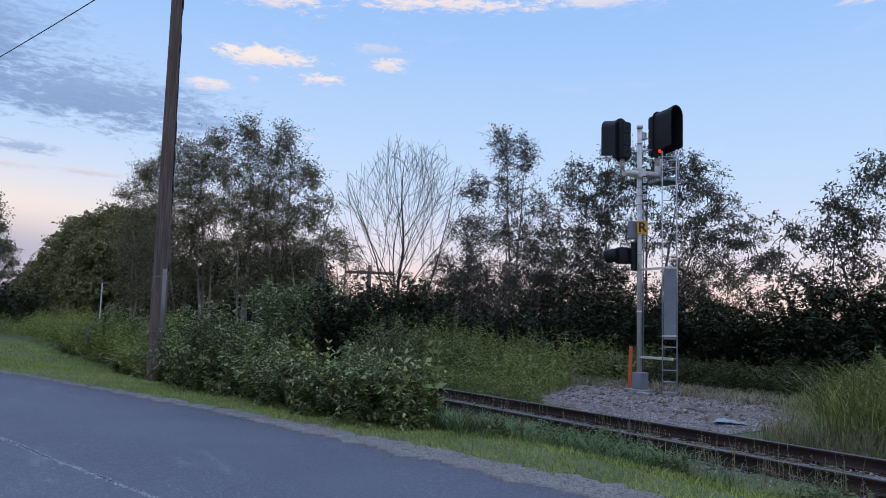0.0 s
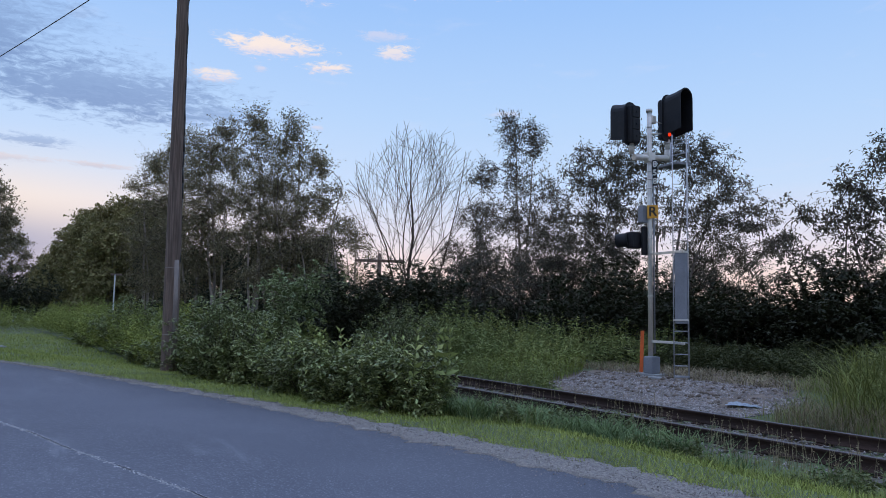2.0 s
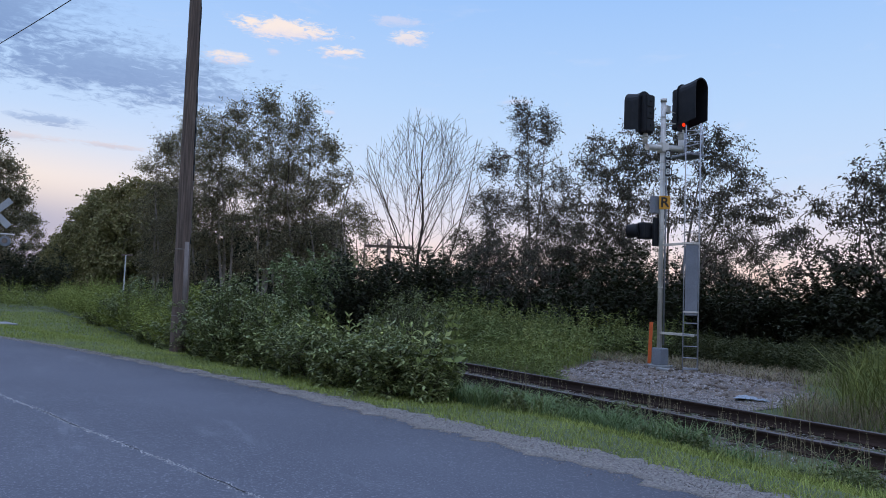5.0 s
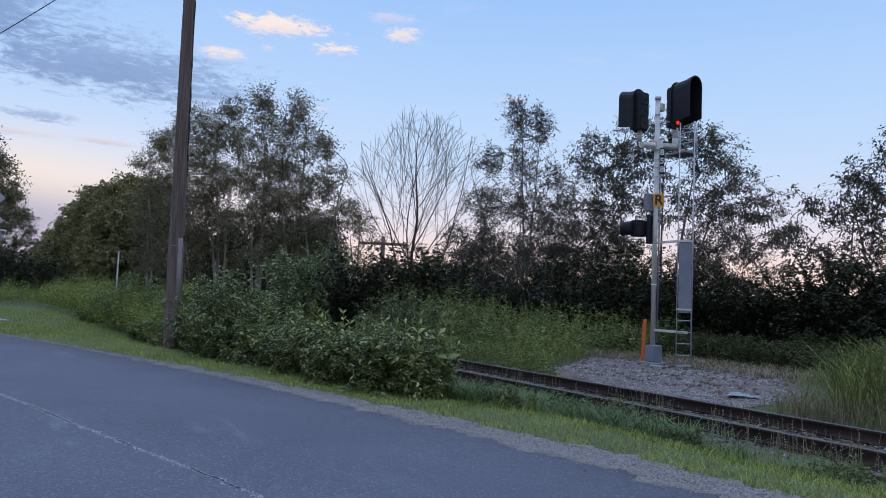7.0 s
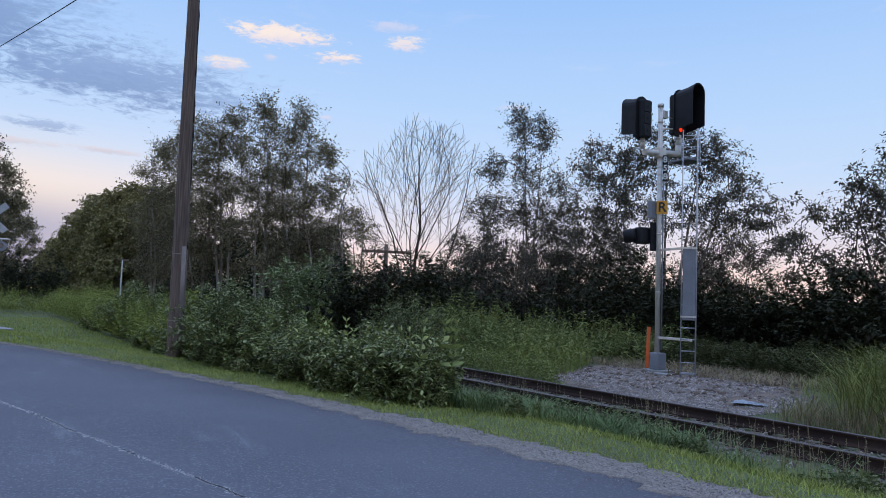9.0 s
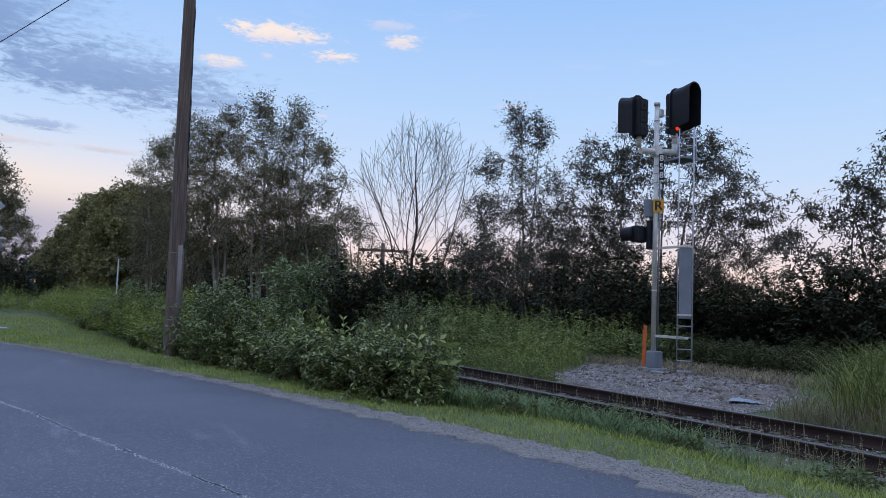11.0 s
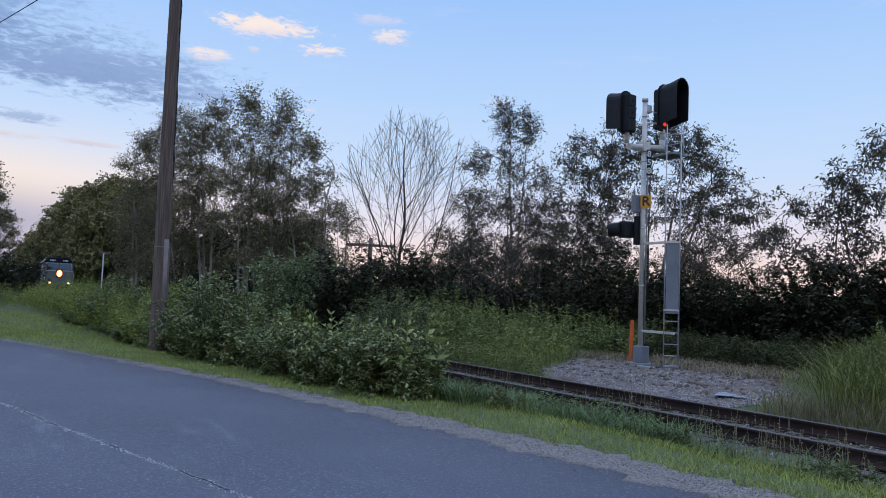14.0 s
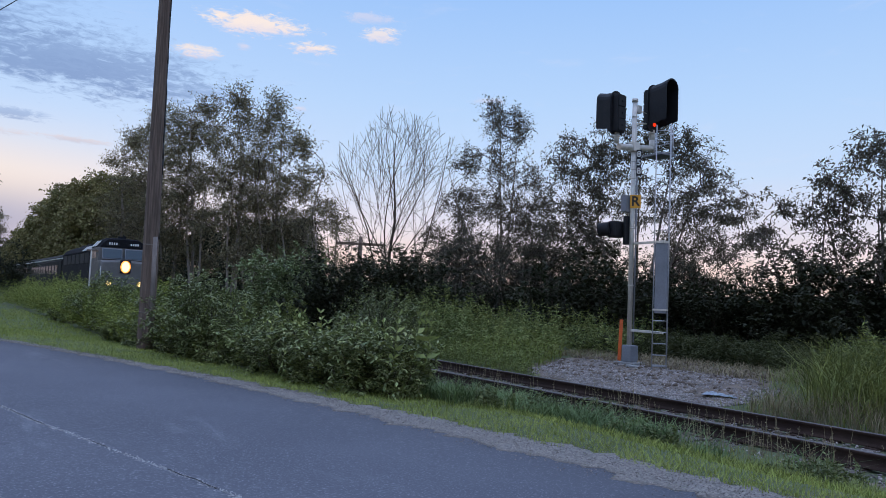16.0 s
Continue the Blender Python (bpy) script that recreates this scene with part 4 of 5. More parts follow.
    willow = make_lobed_tree("willow_tree", "spreading willow with narrow leaves on drooping twigs", 63, [(0, 3, 7.4), (10, 20, 6.4), (175, 17, 6.6), (90, 14, 6.5)], lobes, 0.42, 66, (0.13, 0.043), SILVER, None, 0.085, 7, 0.55, density=1.5)
    set_out(willow, [(39.9, 27.5, 40)])
    ash = "open-crowned ash with dark drooping leaves"
    lobes = [(0.65, 0, 5.5, 0.5, 0.6, 0.5, 9), (-0.75, 0, 4.7, 0.5, 0.6, 0.45, 8), (0.1, 0.2, 4.2, 0.6, 0.7, 0.5, 10), (-1.1, 0, 3.6, 0.6, 0.7, 0.45, 9), (1.0, 0, 4.5, 0.6, 0.7, 0.6, 12), (0, 0, 2.9, 1.4, 1.3, 0.6, 24)]
    one = make_lobed_tree("ash_tree", ash, 71, [(0, 6, 5.6), (180, 14, 4.4)], lobes, 0.40, 34, (0.14, 0.055), SILVER, None, 0.05, 6, 0.7, "ash trees")
    set_out(one, [(28.3, 24, 28)])
    lobes = [(0, 0, 6.0, 0.9, 0.9, 0.6, 24), (-1.0, 0, 5.0, 0.7, 0.8, 0.6, 16), (1.2, 0, 5.6, 0.9, 0.9, 0.7, 24), (-0.9, 0.2, 3.9, 0.9, 1.0, 0.7, 24), (0.6, 0, 4.4, 1.2, 1.2, 0.8, 32), (0, 0, 3.0, 1.7, 1.5, 0.8, 40)]
    two = make_lobed_tree("ash_tree", ash, 72, [(0, 5, 6.0), (170, 12, 5.2), (60, 10, 5.0)], lobes, 0.44, 34, (0.14, 0.055), SILVER, None, 0.07, 6, 0.7, "ash trees", density=0.75)
    set_out(two, [(24.2, 23.5, 24), (19.8, 22, 200)])


def build_shrubs():
    rng = random.Random(77)
    # hedge in front of the trees, its inner shade put in the leaf colour
    hedge = [make_shrub("hedge_shrub", "dense green hedge shrub below the trees, leaves darkened for shade", 100 + i, 2.6 - 0.25 * i, 3.6, 24, 3300, (0.16, 0.085), SHADED_LEAF, group="hedge behind the railway") for i in range(3)]
    spots = [[], [], [], []]
    for i in range(30):
        az = 22 + i * 1.95
        d = 20.5 / math.cos(radians(min(az, 58))) if az < 58 else 38 + (az - 58) * 0.9
        spots[rng.randrange(3)].append(bearing(az + rng.uniform(-0.4, 0.4), d + rng.uniform(-1.0, 1.0)))
    for i in range(16):
        if 26 < 23 + i * 2.6 < 36:
            continue   # sky shows low between the trunks here
        spots[3].append(bearing(23 + i * 2.6, 25.5 / math.cos(radians(min(23 + i * 2.6, 55)))))
    for i in range(7):
        spots[3].append(bearing(56.6 + 1.35 * i, 27.5 + 0.6 * (i % 3)))
    hedge.append(make_shrub("hedge_shrub", "tall dense hedge shrub below the trees, leaves darkened for shade", 104, 3.6, 3.8, 26, 3600, (0.17, 0.09), SHADED_LEAF, group="hedge behind the railway"))
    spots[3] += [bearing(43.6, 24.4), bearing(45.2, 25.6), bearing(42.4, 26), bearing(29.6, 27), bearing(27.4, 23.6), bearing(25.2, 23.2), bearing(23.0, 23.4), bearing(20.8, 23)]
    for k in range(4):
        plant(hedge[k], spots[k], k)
    tall = make_shrub("thicket_shrub", "tall dark thicket beside the level crossing", 110, 4.6, 4.6, 50, 5200, (0.19, 0.10), SHADED_LEAF, group="thicket by the crossing")
    plant(tall, [bearing(86.6, 62), bearing(88.6, 60), bearing(90.6, 60), bearing(92.8, 58)], 31)
    sumac = make_shrub("sumac_shrub", "rounded deep green shrub across the track", 120, 4.1, 4.6, 90, 9500, (0.19, 0.09), SUMAC)
    plant(sumac, [bearing(66.8, 34.5)], 1)
    cone = make_shrub("cone_shrub", "soft cone-shaped green shrub behind the rails", 121, 2.35, 3.4, 90, 9000, (0.085, 0.036), LIGHTBUSH, None, cone=0.2)
    plant(cone, [bearing(59.7, 22.6)], 1)
    # roadside bushes between the verge and the track
    label = "leafy dogwood bush at the edge of the verge"
    big = make_shrub("roadside_bush", "tall dark small-leaved bush beside the utility pole", 130, 2.15, 2.6, 54, 9000, (0.10, 0.045), LIGHTBUSH, None, "roadside bushes")
    mid = make_shrub("roadside_bush", label, 131, 1.3, 1.8, 30, 4200, (0.10, 0.042), LIGHTBUSH, FRESH, "roadside bushes")
    low = make_shrub("roadside_bush", label, 132, 0.75, 1.4, 30, 3000, (0.085, 0.036), BUSH, FRESH, "roadside bushes")
    dark = make_shrub("roadside_bush", "dark leafy bush at the edge of the verge", 133, 1.05, 1.8, 40, 4400, (0.10, 0.036), BUSH, None, "roadside bushes")
    plant(big, [bearing(72.4, 16.6), bearing(79.7, 27.5), bearing(74.4, 20)], 2)
    plant(mid, [(-9.95, 5.75), (-11.3, 5.55), (-13.2, 5.35), (-17.2, 5.4), (-20.6, 5.3), (-27.6, 5.1), (-33.6, 4.6), (-14.9, 5.2)], 3)
    plant(low, [(-9.4, 5.6), (-10.0, 5.45), (-10.9, 5.35), (-12.7, 5.1), (-15.6, 4.85), (-16.9, 4.8), (-19.4, 4.6), (-22.6, 4.5), (-10.4, 6.3), (-30.4, 4.0), (-14.1, 4.95)], 4)
    plant(dark, [(-10.3, 5.8), (-11.9, 5.3), (-16.4, 5.2), (-18.3, 5.0), (-21.2, 6.2), (-25.0, 5.0), (-36.0, 4.6), (-15.4, 5.1)], 5)


def make_milkweed(name, seed, height, pairs):
    """One upright stalk with pairs of broad pale leaves."""
    rng = np.random.default_rng(seed)
    ob = thing(name, Matrix(), "upright milkweed with pairs of broad pale green leaves", "milkweed", "milkweed plants")
    wood = Wood()
    stalk = bent(rng, (0, 0, -0.05), (rng.normal(0, 0.12), rng.normal(0, 0.12), 1), height, 7, 0.05, 0.05)
    wood.add(stalk, np.linspace(0.010, 0.004, 7), 5)
    part("stalk", wood.mesh("stalk", WEED), parent=ob)
    at, way, size = [], [], []
    for k in range(pairs):
        u = 0.2 + 0.8 * k / (pairs - 1)
        p, d = along(stalk, min(u, 0.999))
        for s in (0, math.pi):
            a = k * 1.57 + s + rng.uniform(-0.2, 0.2)
            at.append(p)
            way.append((math.cos(a), math.sin(a), 0.35 + 0.9 * u ** 3))
            size.append(0.20 * (1.05 - 0.45 * u ** 2))
    size = np.array(size)
    v, f = leaf_arrays(np.array(at), np.array(way), size, size * 0.48, rng, 0.18)
    part("foliage", np_mesh("foliage", v, f, MILKWEED), parent=ob)
    return ob


def build_low_sky_screen():
    """An added ring of leaves all round, far off, that blocks the lowest sky."""
    rng = np.random.default_rng(33)
    n = 26000
    a, r = rng.uniform(0, 6.2832, n), rng.uniform(330, 380, n)
    top = 7 + 3 * np.sin(a * 23) + 2 * np.sin(a * 61 + 1)
    z = top * rng.uniform(0, 1, n) ** 0.7
    at = np.stack([np.cos(a) * r, np.sin(a) * r, z], 1)
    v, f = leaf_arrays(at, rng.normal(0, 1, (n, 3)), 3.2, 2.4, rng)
    tagged(part("low_sky_screen", np_mesh("low_sky_screen", v, f, SHADED_LEAF)), "added ring of dark leaves that blocks the lowest sky", "woods", kind="stuff")


def build_milkweed():
    rng = random.Random(5)
    kinds = [make_milkweed("milkweed_plant", 140 + k, 1.3 - 0.17 * k, 9 - k) for k in range(3)]
    spots = [[(-9.3, 5.95), (-9.6, 6.0)], [(-9.75, 5.9), (-12.4, 6.4)], [(-10.2, 5.7)]]
    for _ in range(20):
        x = rng.choice((rng.uniform(-14.5, -9), rng.uniform(-13, -9.2), rng.uniform(-24, -14)))
        spots[rng.randrange(3)].append((x, bush_line(x) + rng.uniform(0.2, max(0.3, min(2.0, -0.62 * x - 5.0)))))
    for k in range(3):
        plant(kinds[k], spots[k], 20 + k)


def build_herbs():
    rng = np.random.default_rng(9)
    spots = []
    for _ in range(2600):
        x = 1 - 20 * rng.random()
        if noise.noise((x * 1.3, 7, 1)) > -0.1:
            spots.append((x, road_edge(x) + rng.uniform(0.15, 0.45), 0.0))
    blades("edge_tufts", spots, 0.02, 0.07, 0.012, 18, GRASS, "grass tufts creeping over the gravel shoulder", lean=1.2, plain=True)
    # mown verge
    spots = []
    while len(spots) < 115000:
        x = 2 - 40 * rng.random() ** 1.5
        a, b = road_edge(x) + float(np.interp(x, (-14, -7), (0.0, 0.16))), bush_line(x) + 0.45
        y = a + (b - a) * rng.random()
        if y - a < 0.2 and rng.random() < 0.3 + 0.5 * noise.noise((x * 1.7, y, 0)):
            continue
        spots.append((x, y, ground_z(x, y) - 0.01))
    blades("verge_grass", spots, 0.02, 0.075, 0.010, 1, GRASS, "short bright green mown grass along the road", lean=1.1, plain=True)
    spots = []
    while len(spots) < 16000:
        x = -38 - 30 * rng.random() if rng.random() < 0.4 else -22 - 20 * rng.random()
        a, b = road_edge(x) + 0.1, bush_line(x) + 0.4
        y = a + (b - a) * rng.random()
        spots.append((x, y, ground_z(x, y) - 0.01))
    blades("crossing_grass", spots, 0.04, 0.1, 0.03, 2, GRASS, "mown green grass by the level crossing")
    # rank grass between verge and rails
    spots = []
    while len(spots) < 15000:
        x = 4 - 16 * rng.random()
        a, b = bush_line(x), 7.75
        y = a + max(b - a, 0.4) * rng.random()
        if noise.noise((x * 0.9, y * 0.9, 4)) > -0.25:
            spots.append((x, y, ground_z(x, y) - 0.02))
    blades("rank_grass", spots, 0.06, 0.19, 0.012, 3, TALLGRASS, "rank green grass between verge and rails", lean=1.3)
    spots = [(x, y, ground_z(x, y) - 0.02) for x, y in zip(rng.normal(-7.6, 1.6, 11000), rng.uniform(6.0, 7.9, 11000)) if noise.noise((x * 1.6, y * 1.6, 9)) > 0.05 and y > bush_line(x) + 0.2]
    blades("grass_tussock", spots, 0.18, 0.40, 0.017, 16, TUSSOCK, "long dark green grass tussocks near the rails", lean=1.5)
    spots = []
    while len(spots) < 1500:
        x, y = 2 - 14 * rng.random(), rng.uniform(5.6, 8.2)
        if y > bush_line(x) + 0.3 and noise.noise((x * 1.1, y * 1.1, 8)) > 0.0:
            spots.append((x, y, ground_z(x, y) - 0.02))
    weeds("low_weeds", spots, 0.12, 0.34, 21, BUSH, "low broad-leaved green weeds in the rough grass", 12, (0.09, 0.035))
    spots = [(x, y, ground_z(x, y) - 0.02) for x, y in ((4 - 20 * rng.random(), 7.5 + 1.0 * rng.random()) for _ in range(5200))]
    blades("bank_grass", spots, 0.06, 0.17, 0.010, 15, TALLGRASS, "short rough grass beside the ballast", lean=0.8)
    spots = [(x, y, ground_z(x, y) - 0.02) for x, y in ((4 - 18 * rng.random(), TRACK_Y - 1.0 - 1.2 * rng.random() ** 2) for _ in range(1500)) if noise.noise((x * 1.3, y * 1.3, 5)) > 0.12]
    weeds("dry_stalks", spots, 0.2, 0.6, 4, DRYGRASS, "dry brown seed stalks beside the rails", 7, (0.04, 0.015))
    spots = [(x, TRACK_Y + y, RAIL_TOP - 0.22) for x, y in ((3 - 22 * rng.random(), rng.uniform(-0.6, 0.6)) for _ in range(260))]
    weeds("track_weeds", spots, 0.08, 0.3, 5, DRYGRASS, "sparse dry weeds between the rails", 8, (0.04, 0.015))

    # field weeds beyond the track
    def field(n, test, x0, x1, y0, y1):
        out = []
        while len(out) < n:
            x, y = rng.uniform(x0, x1), rng.uniform(y0, y1)
            if test(x, y):
                out.append((x, y, ground_z(x, y) - 0.03))
        return out
    left = lambda x, y: not in_pad(x, y) and x < -12.2 - 0.25 * (y - 12) and noise.noise((x * 0.35, y * 0.35, 6)) > -0.4
    weeds("goldenrod", field(4200, left, -48, -12, 12.4, 20), 0.5, 1.12, 6, WEED, "waist-high green goldenrod beyond the railway", 20, (0.17, 0.05))
    weeds("tall_goldenrod", field(1300, left, -36, -17.5, 12.3, 16), 0.95, 1.6, 26, WEED, "tall green goldenrod beside the far rail", 24, (0.17, 0.05))
    blades("field_grass", field(8200, left, -34, -12, 11.9, 14.5), 0.25, 0.7, 0.013, 7, GOLDEN, "tall pale-tipped grass beyond the rails", lean=1.0)
    spots = field(2600, lambda x, y: not in_pad(x, y), -40, -12.5, 11.45, 12.8)
    weeds("rail_side_weeds", spots, 0.18, 0.55, 22, WEED, "low green weeds along the foot of the field", 12, (0.11, 0.035))
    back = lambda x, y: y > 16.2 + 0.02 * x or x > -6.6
    # the hedge's shade on these weeds is in their leaf colour
    weeds("hedge_shaded_weeds", field(2600, back, -16, -5, 15.9, 19), 0.25, 0.7, 8, SHADED_WEED, "weeds behind the signal, the hedge's shade put in their colour", 16, (0.16, 0.045))
    right = lambda x, y: x > -7.3 - 0.40 * (y - 11.9) + 0.6 * noise.noise((y * 0.9, 1, 3))
    patchy = lambda x, y: right(x - 0.9, y) and noise.noise((x * 1.1, y * 1.1, 14)) > -0.22
    blades("reed_fringe", field(3600, right, -9.6, 3, 11.5, 16.5), 0.12, 0.5, 0.014, 23, TALLGRASS, "shorter green grass at the edge of the reeds", lean=1.4)
    blades("reed_grass", field(8600, patchy, -8.8, 3, 11.9, 16.5), 0.4, 1.16, 0.020, 9, REED, "tall yellow-green reed grass beside the gravel pad", lean=1.25)
    weeds("right_goldenrod", field(700, lambda x, y: patchy(x - 0.4, y), -9.0, 1, 12.4, 17), 0.6, 1.08, 10, REED, "yellow-green goldenrod beside the gravel pad", 22, (0.18, 0.035))
    spots = [(x, y, ground_z(x, y)) for x, y in zip(rng.uniform(-15, -6.5, 4600), rng.uniform(14.1, 16.6, 4600))]
    blades("dead_grass", spots, 0.05, 0.22, 0.016, 11, DRYGRASS, "flattened dry grass behind the signal", lean=2.2)
    blades("dry_bank_grass", field(4200, right, -8.0, 4, 11.35, 12.4), 0.15, 0.55, 0.012, 17, DRYGRASS, "dry brown grass below the reeds", lean=0.8)
    spots = field(5200, lambda x, y: not in_pad(x, y), -16, 3, 11.3, 15.5)
    blades("pad_edge_grass", spots, 0.1, 0.4, 0.010, 13, TALLGRASS, "short rough grass round the gravel pad", lean=0.8)
    edge_spots = []
    while len(edge_spots) < 5200:
        x = -57 + 39.5 * rng.random()
        y = bush_line(x) + rng.uniform(0.25, 3.0)
        if x < -47:
            y = rng.uniform(-7, 5)
        if noise.noise((x * 0.42, y * 0.5, 31)) + rng.uniform(-0.12, 0.12) > -0.3:
            edge_spots.append((x, y, ground_z(x, y) - 0.02))
    weeds("bank_goldenrod", edge_spots, 0.75, 1.45, 12, GOLDEN, "yellow-green weeds among the roadside bushes", 18, (0.15, 0.04))


build_trees()
build_shrubs()
build_milkweed()
build_herbs()
build_low_sky_screen()


# ---- the signal ----
MAST = (-12.04, 14.16)
MAST_Z = 0.06


def rounded_outline(w, h, n=8, foot=0.12):
    """Half-round top, small round corners below; in y and z, from the lower left corner round."""
    r = w / 2
    pts = [(-r * 0.55, 0.0), (-r * 0.9, foot * 0.5), (-r, foot)]
    pts += [(-r * math.cos(math.pi * k / n), h - r + r * math.sin(math.pi * k / n)) for k in range(n + 1)]
    return pts + [(r, foot), (r * 0.9, foot * 0.5), (r * 0.55, 0.0)]


def signal_head(root, m, lit, deep):
    """A three-lamp head: rounded backing plate, one deep hood open below, a case with three doors."""
    head = part("signal_head", box((0.22, 0.36, 1.16), pose(-0.13, 0, 0.64), 0.05), BLACK, root, "matt black three-lamp signal head with a deep hood", m)
    head.scale = (0.92, 0.92, 0.92) if lit else (0.82, 0.82, 0.82)
    bm = bmesh.new()
    ring = rounded_outline(0.58, 1.36)
    f = bm.faces.new([bm.verts.new((0, y, z)) for y, z in ring])
    out = bmesh.ops.extrude_face_region(bm, geom=[f])["geom"]
    bmesh.ops.translate(bm, vec=(-0.03, 0, 0), verts=[v for v in out if isinstance(v, bmesh.types.BMVert)])
    part("backing_plate", bm, BLACK, head)
    bm = bmesh.new()
    a, b = rounded_outline(0.50, 1.28), rounded_outline(0.52, 1.30)
    rings = []
    for x, o, lift, s in ((0.0, a, 0.04, 1), (deep / 2, a, 0.06, 1), (deep, b, 0.10, 1), (deep, a, 0.10, 0.97), (0.0, a, 0.04, 0.96)):
        rings.append([bm.verts.new((x, y * s, (z * s + (1 - s) * 0.6) + lift + (0.05 * x if z < 0.2 else 0.02 * x))) for y, z in o[2:-2]])
    for p, q in zip(rings, rings[1:]):
        for k in range(len(p) - 1):
            bm.faces.new((p[k], p[k + 1], q[k + 1], q[k]))
    part("hood", bm, BLACK, head)
    for k in range(3):
        door = part("lamp_door", box((0.03, 0.32, 0.34), pose(-0.25, 0, 0.27 + 0.37 * k), 0.012), BLACK, head)
        part("latch", box((0.025, 0.05, 0.05), pose(-0.275, 0.0, 0.27 + 0.37 * k), 0.006), BLACK, door)
        part("lens", tube((0.0, 0, 0.205 + 0.37 * k), (0.03, 0, 0.205 + 0.37 * k), 0.05, sides=24), RED_GLOW if lit and k == 0 else GLASS, head,
             "glowing red lens" if lit and k == 0 else "dark unlit lens")
    bm = tube((-0.06, 0, -0.26), (-0.06, 0, 0.06), 0.075)
    add_tube(bm, (-0.06, 0, -0.06), (-0.06, 0, -0.03), 0.11)
    part("pedestal", bm, GALV, head, "galvanised pipe pedestal")
    return head


def build_signal():
    root = thing("railway_signal", pose(MAST[0], MAST[1], MAST_Z), "galvanised signal mast with two black heads, red light lit", "railway signal")
    bm = tube((0, 0, 0.4), (0, 0, 6.62), 0.061, sides=20)
    add_tube(bm, (0, 0, 6.6), (0, 0, 6.68), 0.078, sides=20)
    for z in (6.2, 5.05, 4.85, 4.62, 3.35, 1.9):
        add_tube(bm, (0, 0, z), (0, 0, z + 0.03), 0.073, sides=20)
    part("mast", bm, GALV, root)
    # cross arm of pipe and its two heads
    bm = tube((0, -0.58, 5.36), (0, 0.66, 5.50), 0.078, sides=16)
    add_box(bm, (0.2, 0.24, 0.26), pose(0, 0, 5.43), 0.03)
    add_tube(bm, (0.0, 0.69, 5.42), (0.0, 0.69, 5.72), 0.075, sides=16)
    part("cross_arm", bm, GALV, root)
    signal_head(root, pose(0.06, 0.69, 5.93), True, 0.60)
    signal_head(root, pose(-0.06, -0.64, 5.65, 0, 0, 180), False, 0.56)
    bm = box((0.12, 0.16, 0.2), pose(0.02, 0.1, 6.42), 0.02)
    add_tube(bm, (0.02, 0.17, 6.4), (0.02, 0.42, 6.38), 0.012, sides=8)
    add_tube(bm, (0.02, 0.05, 6.05), (0.02, 0.5, 6.12), 0.022, sides=8)
    part("head_brace", bm, GALV, root)
    # number board: three figures one above the other
    face = pose(0, 0, 0, 0, 0, 42)
    board = part("number_plate", box((0.12, 0.012, 0.66), pose(0.125, -0.075, 5.02), 0.003), BLACK, root, "black plate with white figures", face)
    for k, c in enumerate("858"):
        letters(c, 0.21, WHITE, board, pose(0.125, -0.0835, 5.235 - 0.215 * k, 90, 0, 0), "figure")
    plate = part("letter_plate", box((0.265, 0.012, 0.335), pose(0.065, -0.09, 4.03), 0.004), YELLOW, root, "amber plate with a black letter", face)
    letters("R", 0.34, INK, plate, pose(0.065, -0.0985, 4.025, 90, 0, 0))
    part("relay_box", box((0.16, 0.2, 0.44), pose(-0.1, -0.14, 3.98), 0.02), GREYPAINT, root, "small grey box")
    low = part("marker_head", box((0.26, 0.34, 0.42), pose(-0.28, -0.28, 3.32), 0.05), BLACK, root, "black side lamp housing")
    bm = bmesh.new()
    add_tube(bm, (-0.36, -0.4, 3.34), (-0.62, -0.52, 3.30), 0.17, 0.18, 18)
    part("visor", bm, BLACK, low)
    part("bracket", box((0.06, 0.3, 0.72), pose(-0.08, -0.06, 3.3), 0.01), BLACK, root)
    bm = tube((0.09, 0.04, 0.5), (0.09, 0.04, 5.3), 0.02, sides=8)
    part("conduit", bm, GREYPAINT, root, "thin cable conduit")
    # foot
    part("junction_base", box((0.29, 0.29, 0.42), pose(0.03, 0.0, 0.22), 0.03), GREYPAINT, root, "grey cast junction base")
    bm = box((0.62, 0.5, 0.09), pose(0.02, 0.02, -0.03), 0.02)
    add_box(bm, (0.42, 0.3, 0.05), pose(0.42, -0.22, -0.06, 0, 3, 14), 0.015)
    part("footing", bm, CONCRETE, root, "cracked concrete footing")
    # ladder, its guard sheet, platform and stays
    lx, ly = 1.02, -0.12
    ladder = part("ladder", tube((lx - 0.1, ly - 0.15, -0.22), (lx - 0.1, ly - 0.15, 5.8), 0.013, sides=8), LADDERSTEEL, root, "narrow dull steel ladder")
    part("stile", tube((lx + 0.1, ly + 0.13, -0.22), (lx + 0.1, ly + 0.13, 5.85), 0.018, sides=8), LADDERSTEEL, ladder)
    z = 0.0
    while z < 5.8:
        part("rung", tube((lx - 0.1, ly - 0.15, z), (lx + 0.1, ly + 0.13, z), 0.012 if z < 3 else 0.008, sides=8), LADDERSTEEL, ladder)
        z += 0.27
    turn = math.degrees(math.atan2(0.28, 0.2))
    guard = part("ladder_guard", box((0.29, 0.02, 1.72), pose(lx + 0.02, ly - 0.03, 2.12, 0, 0, turn), 0.004), GREYPAINT, root, "dull grey sheet guarding the ladder")
    for zz, hh in ((1.34, 0.04), (2.96, 0.05)):
        part("guard_strap", box((0.36, 0.03, hh), pose(lx + 0.025, ly - 0.045, zz, 0, 0, turn), 0.004), GALV, guard)
    for zz in (0.80, 2.97):
        a = math.degrees(math.atan2(ly, lx))
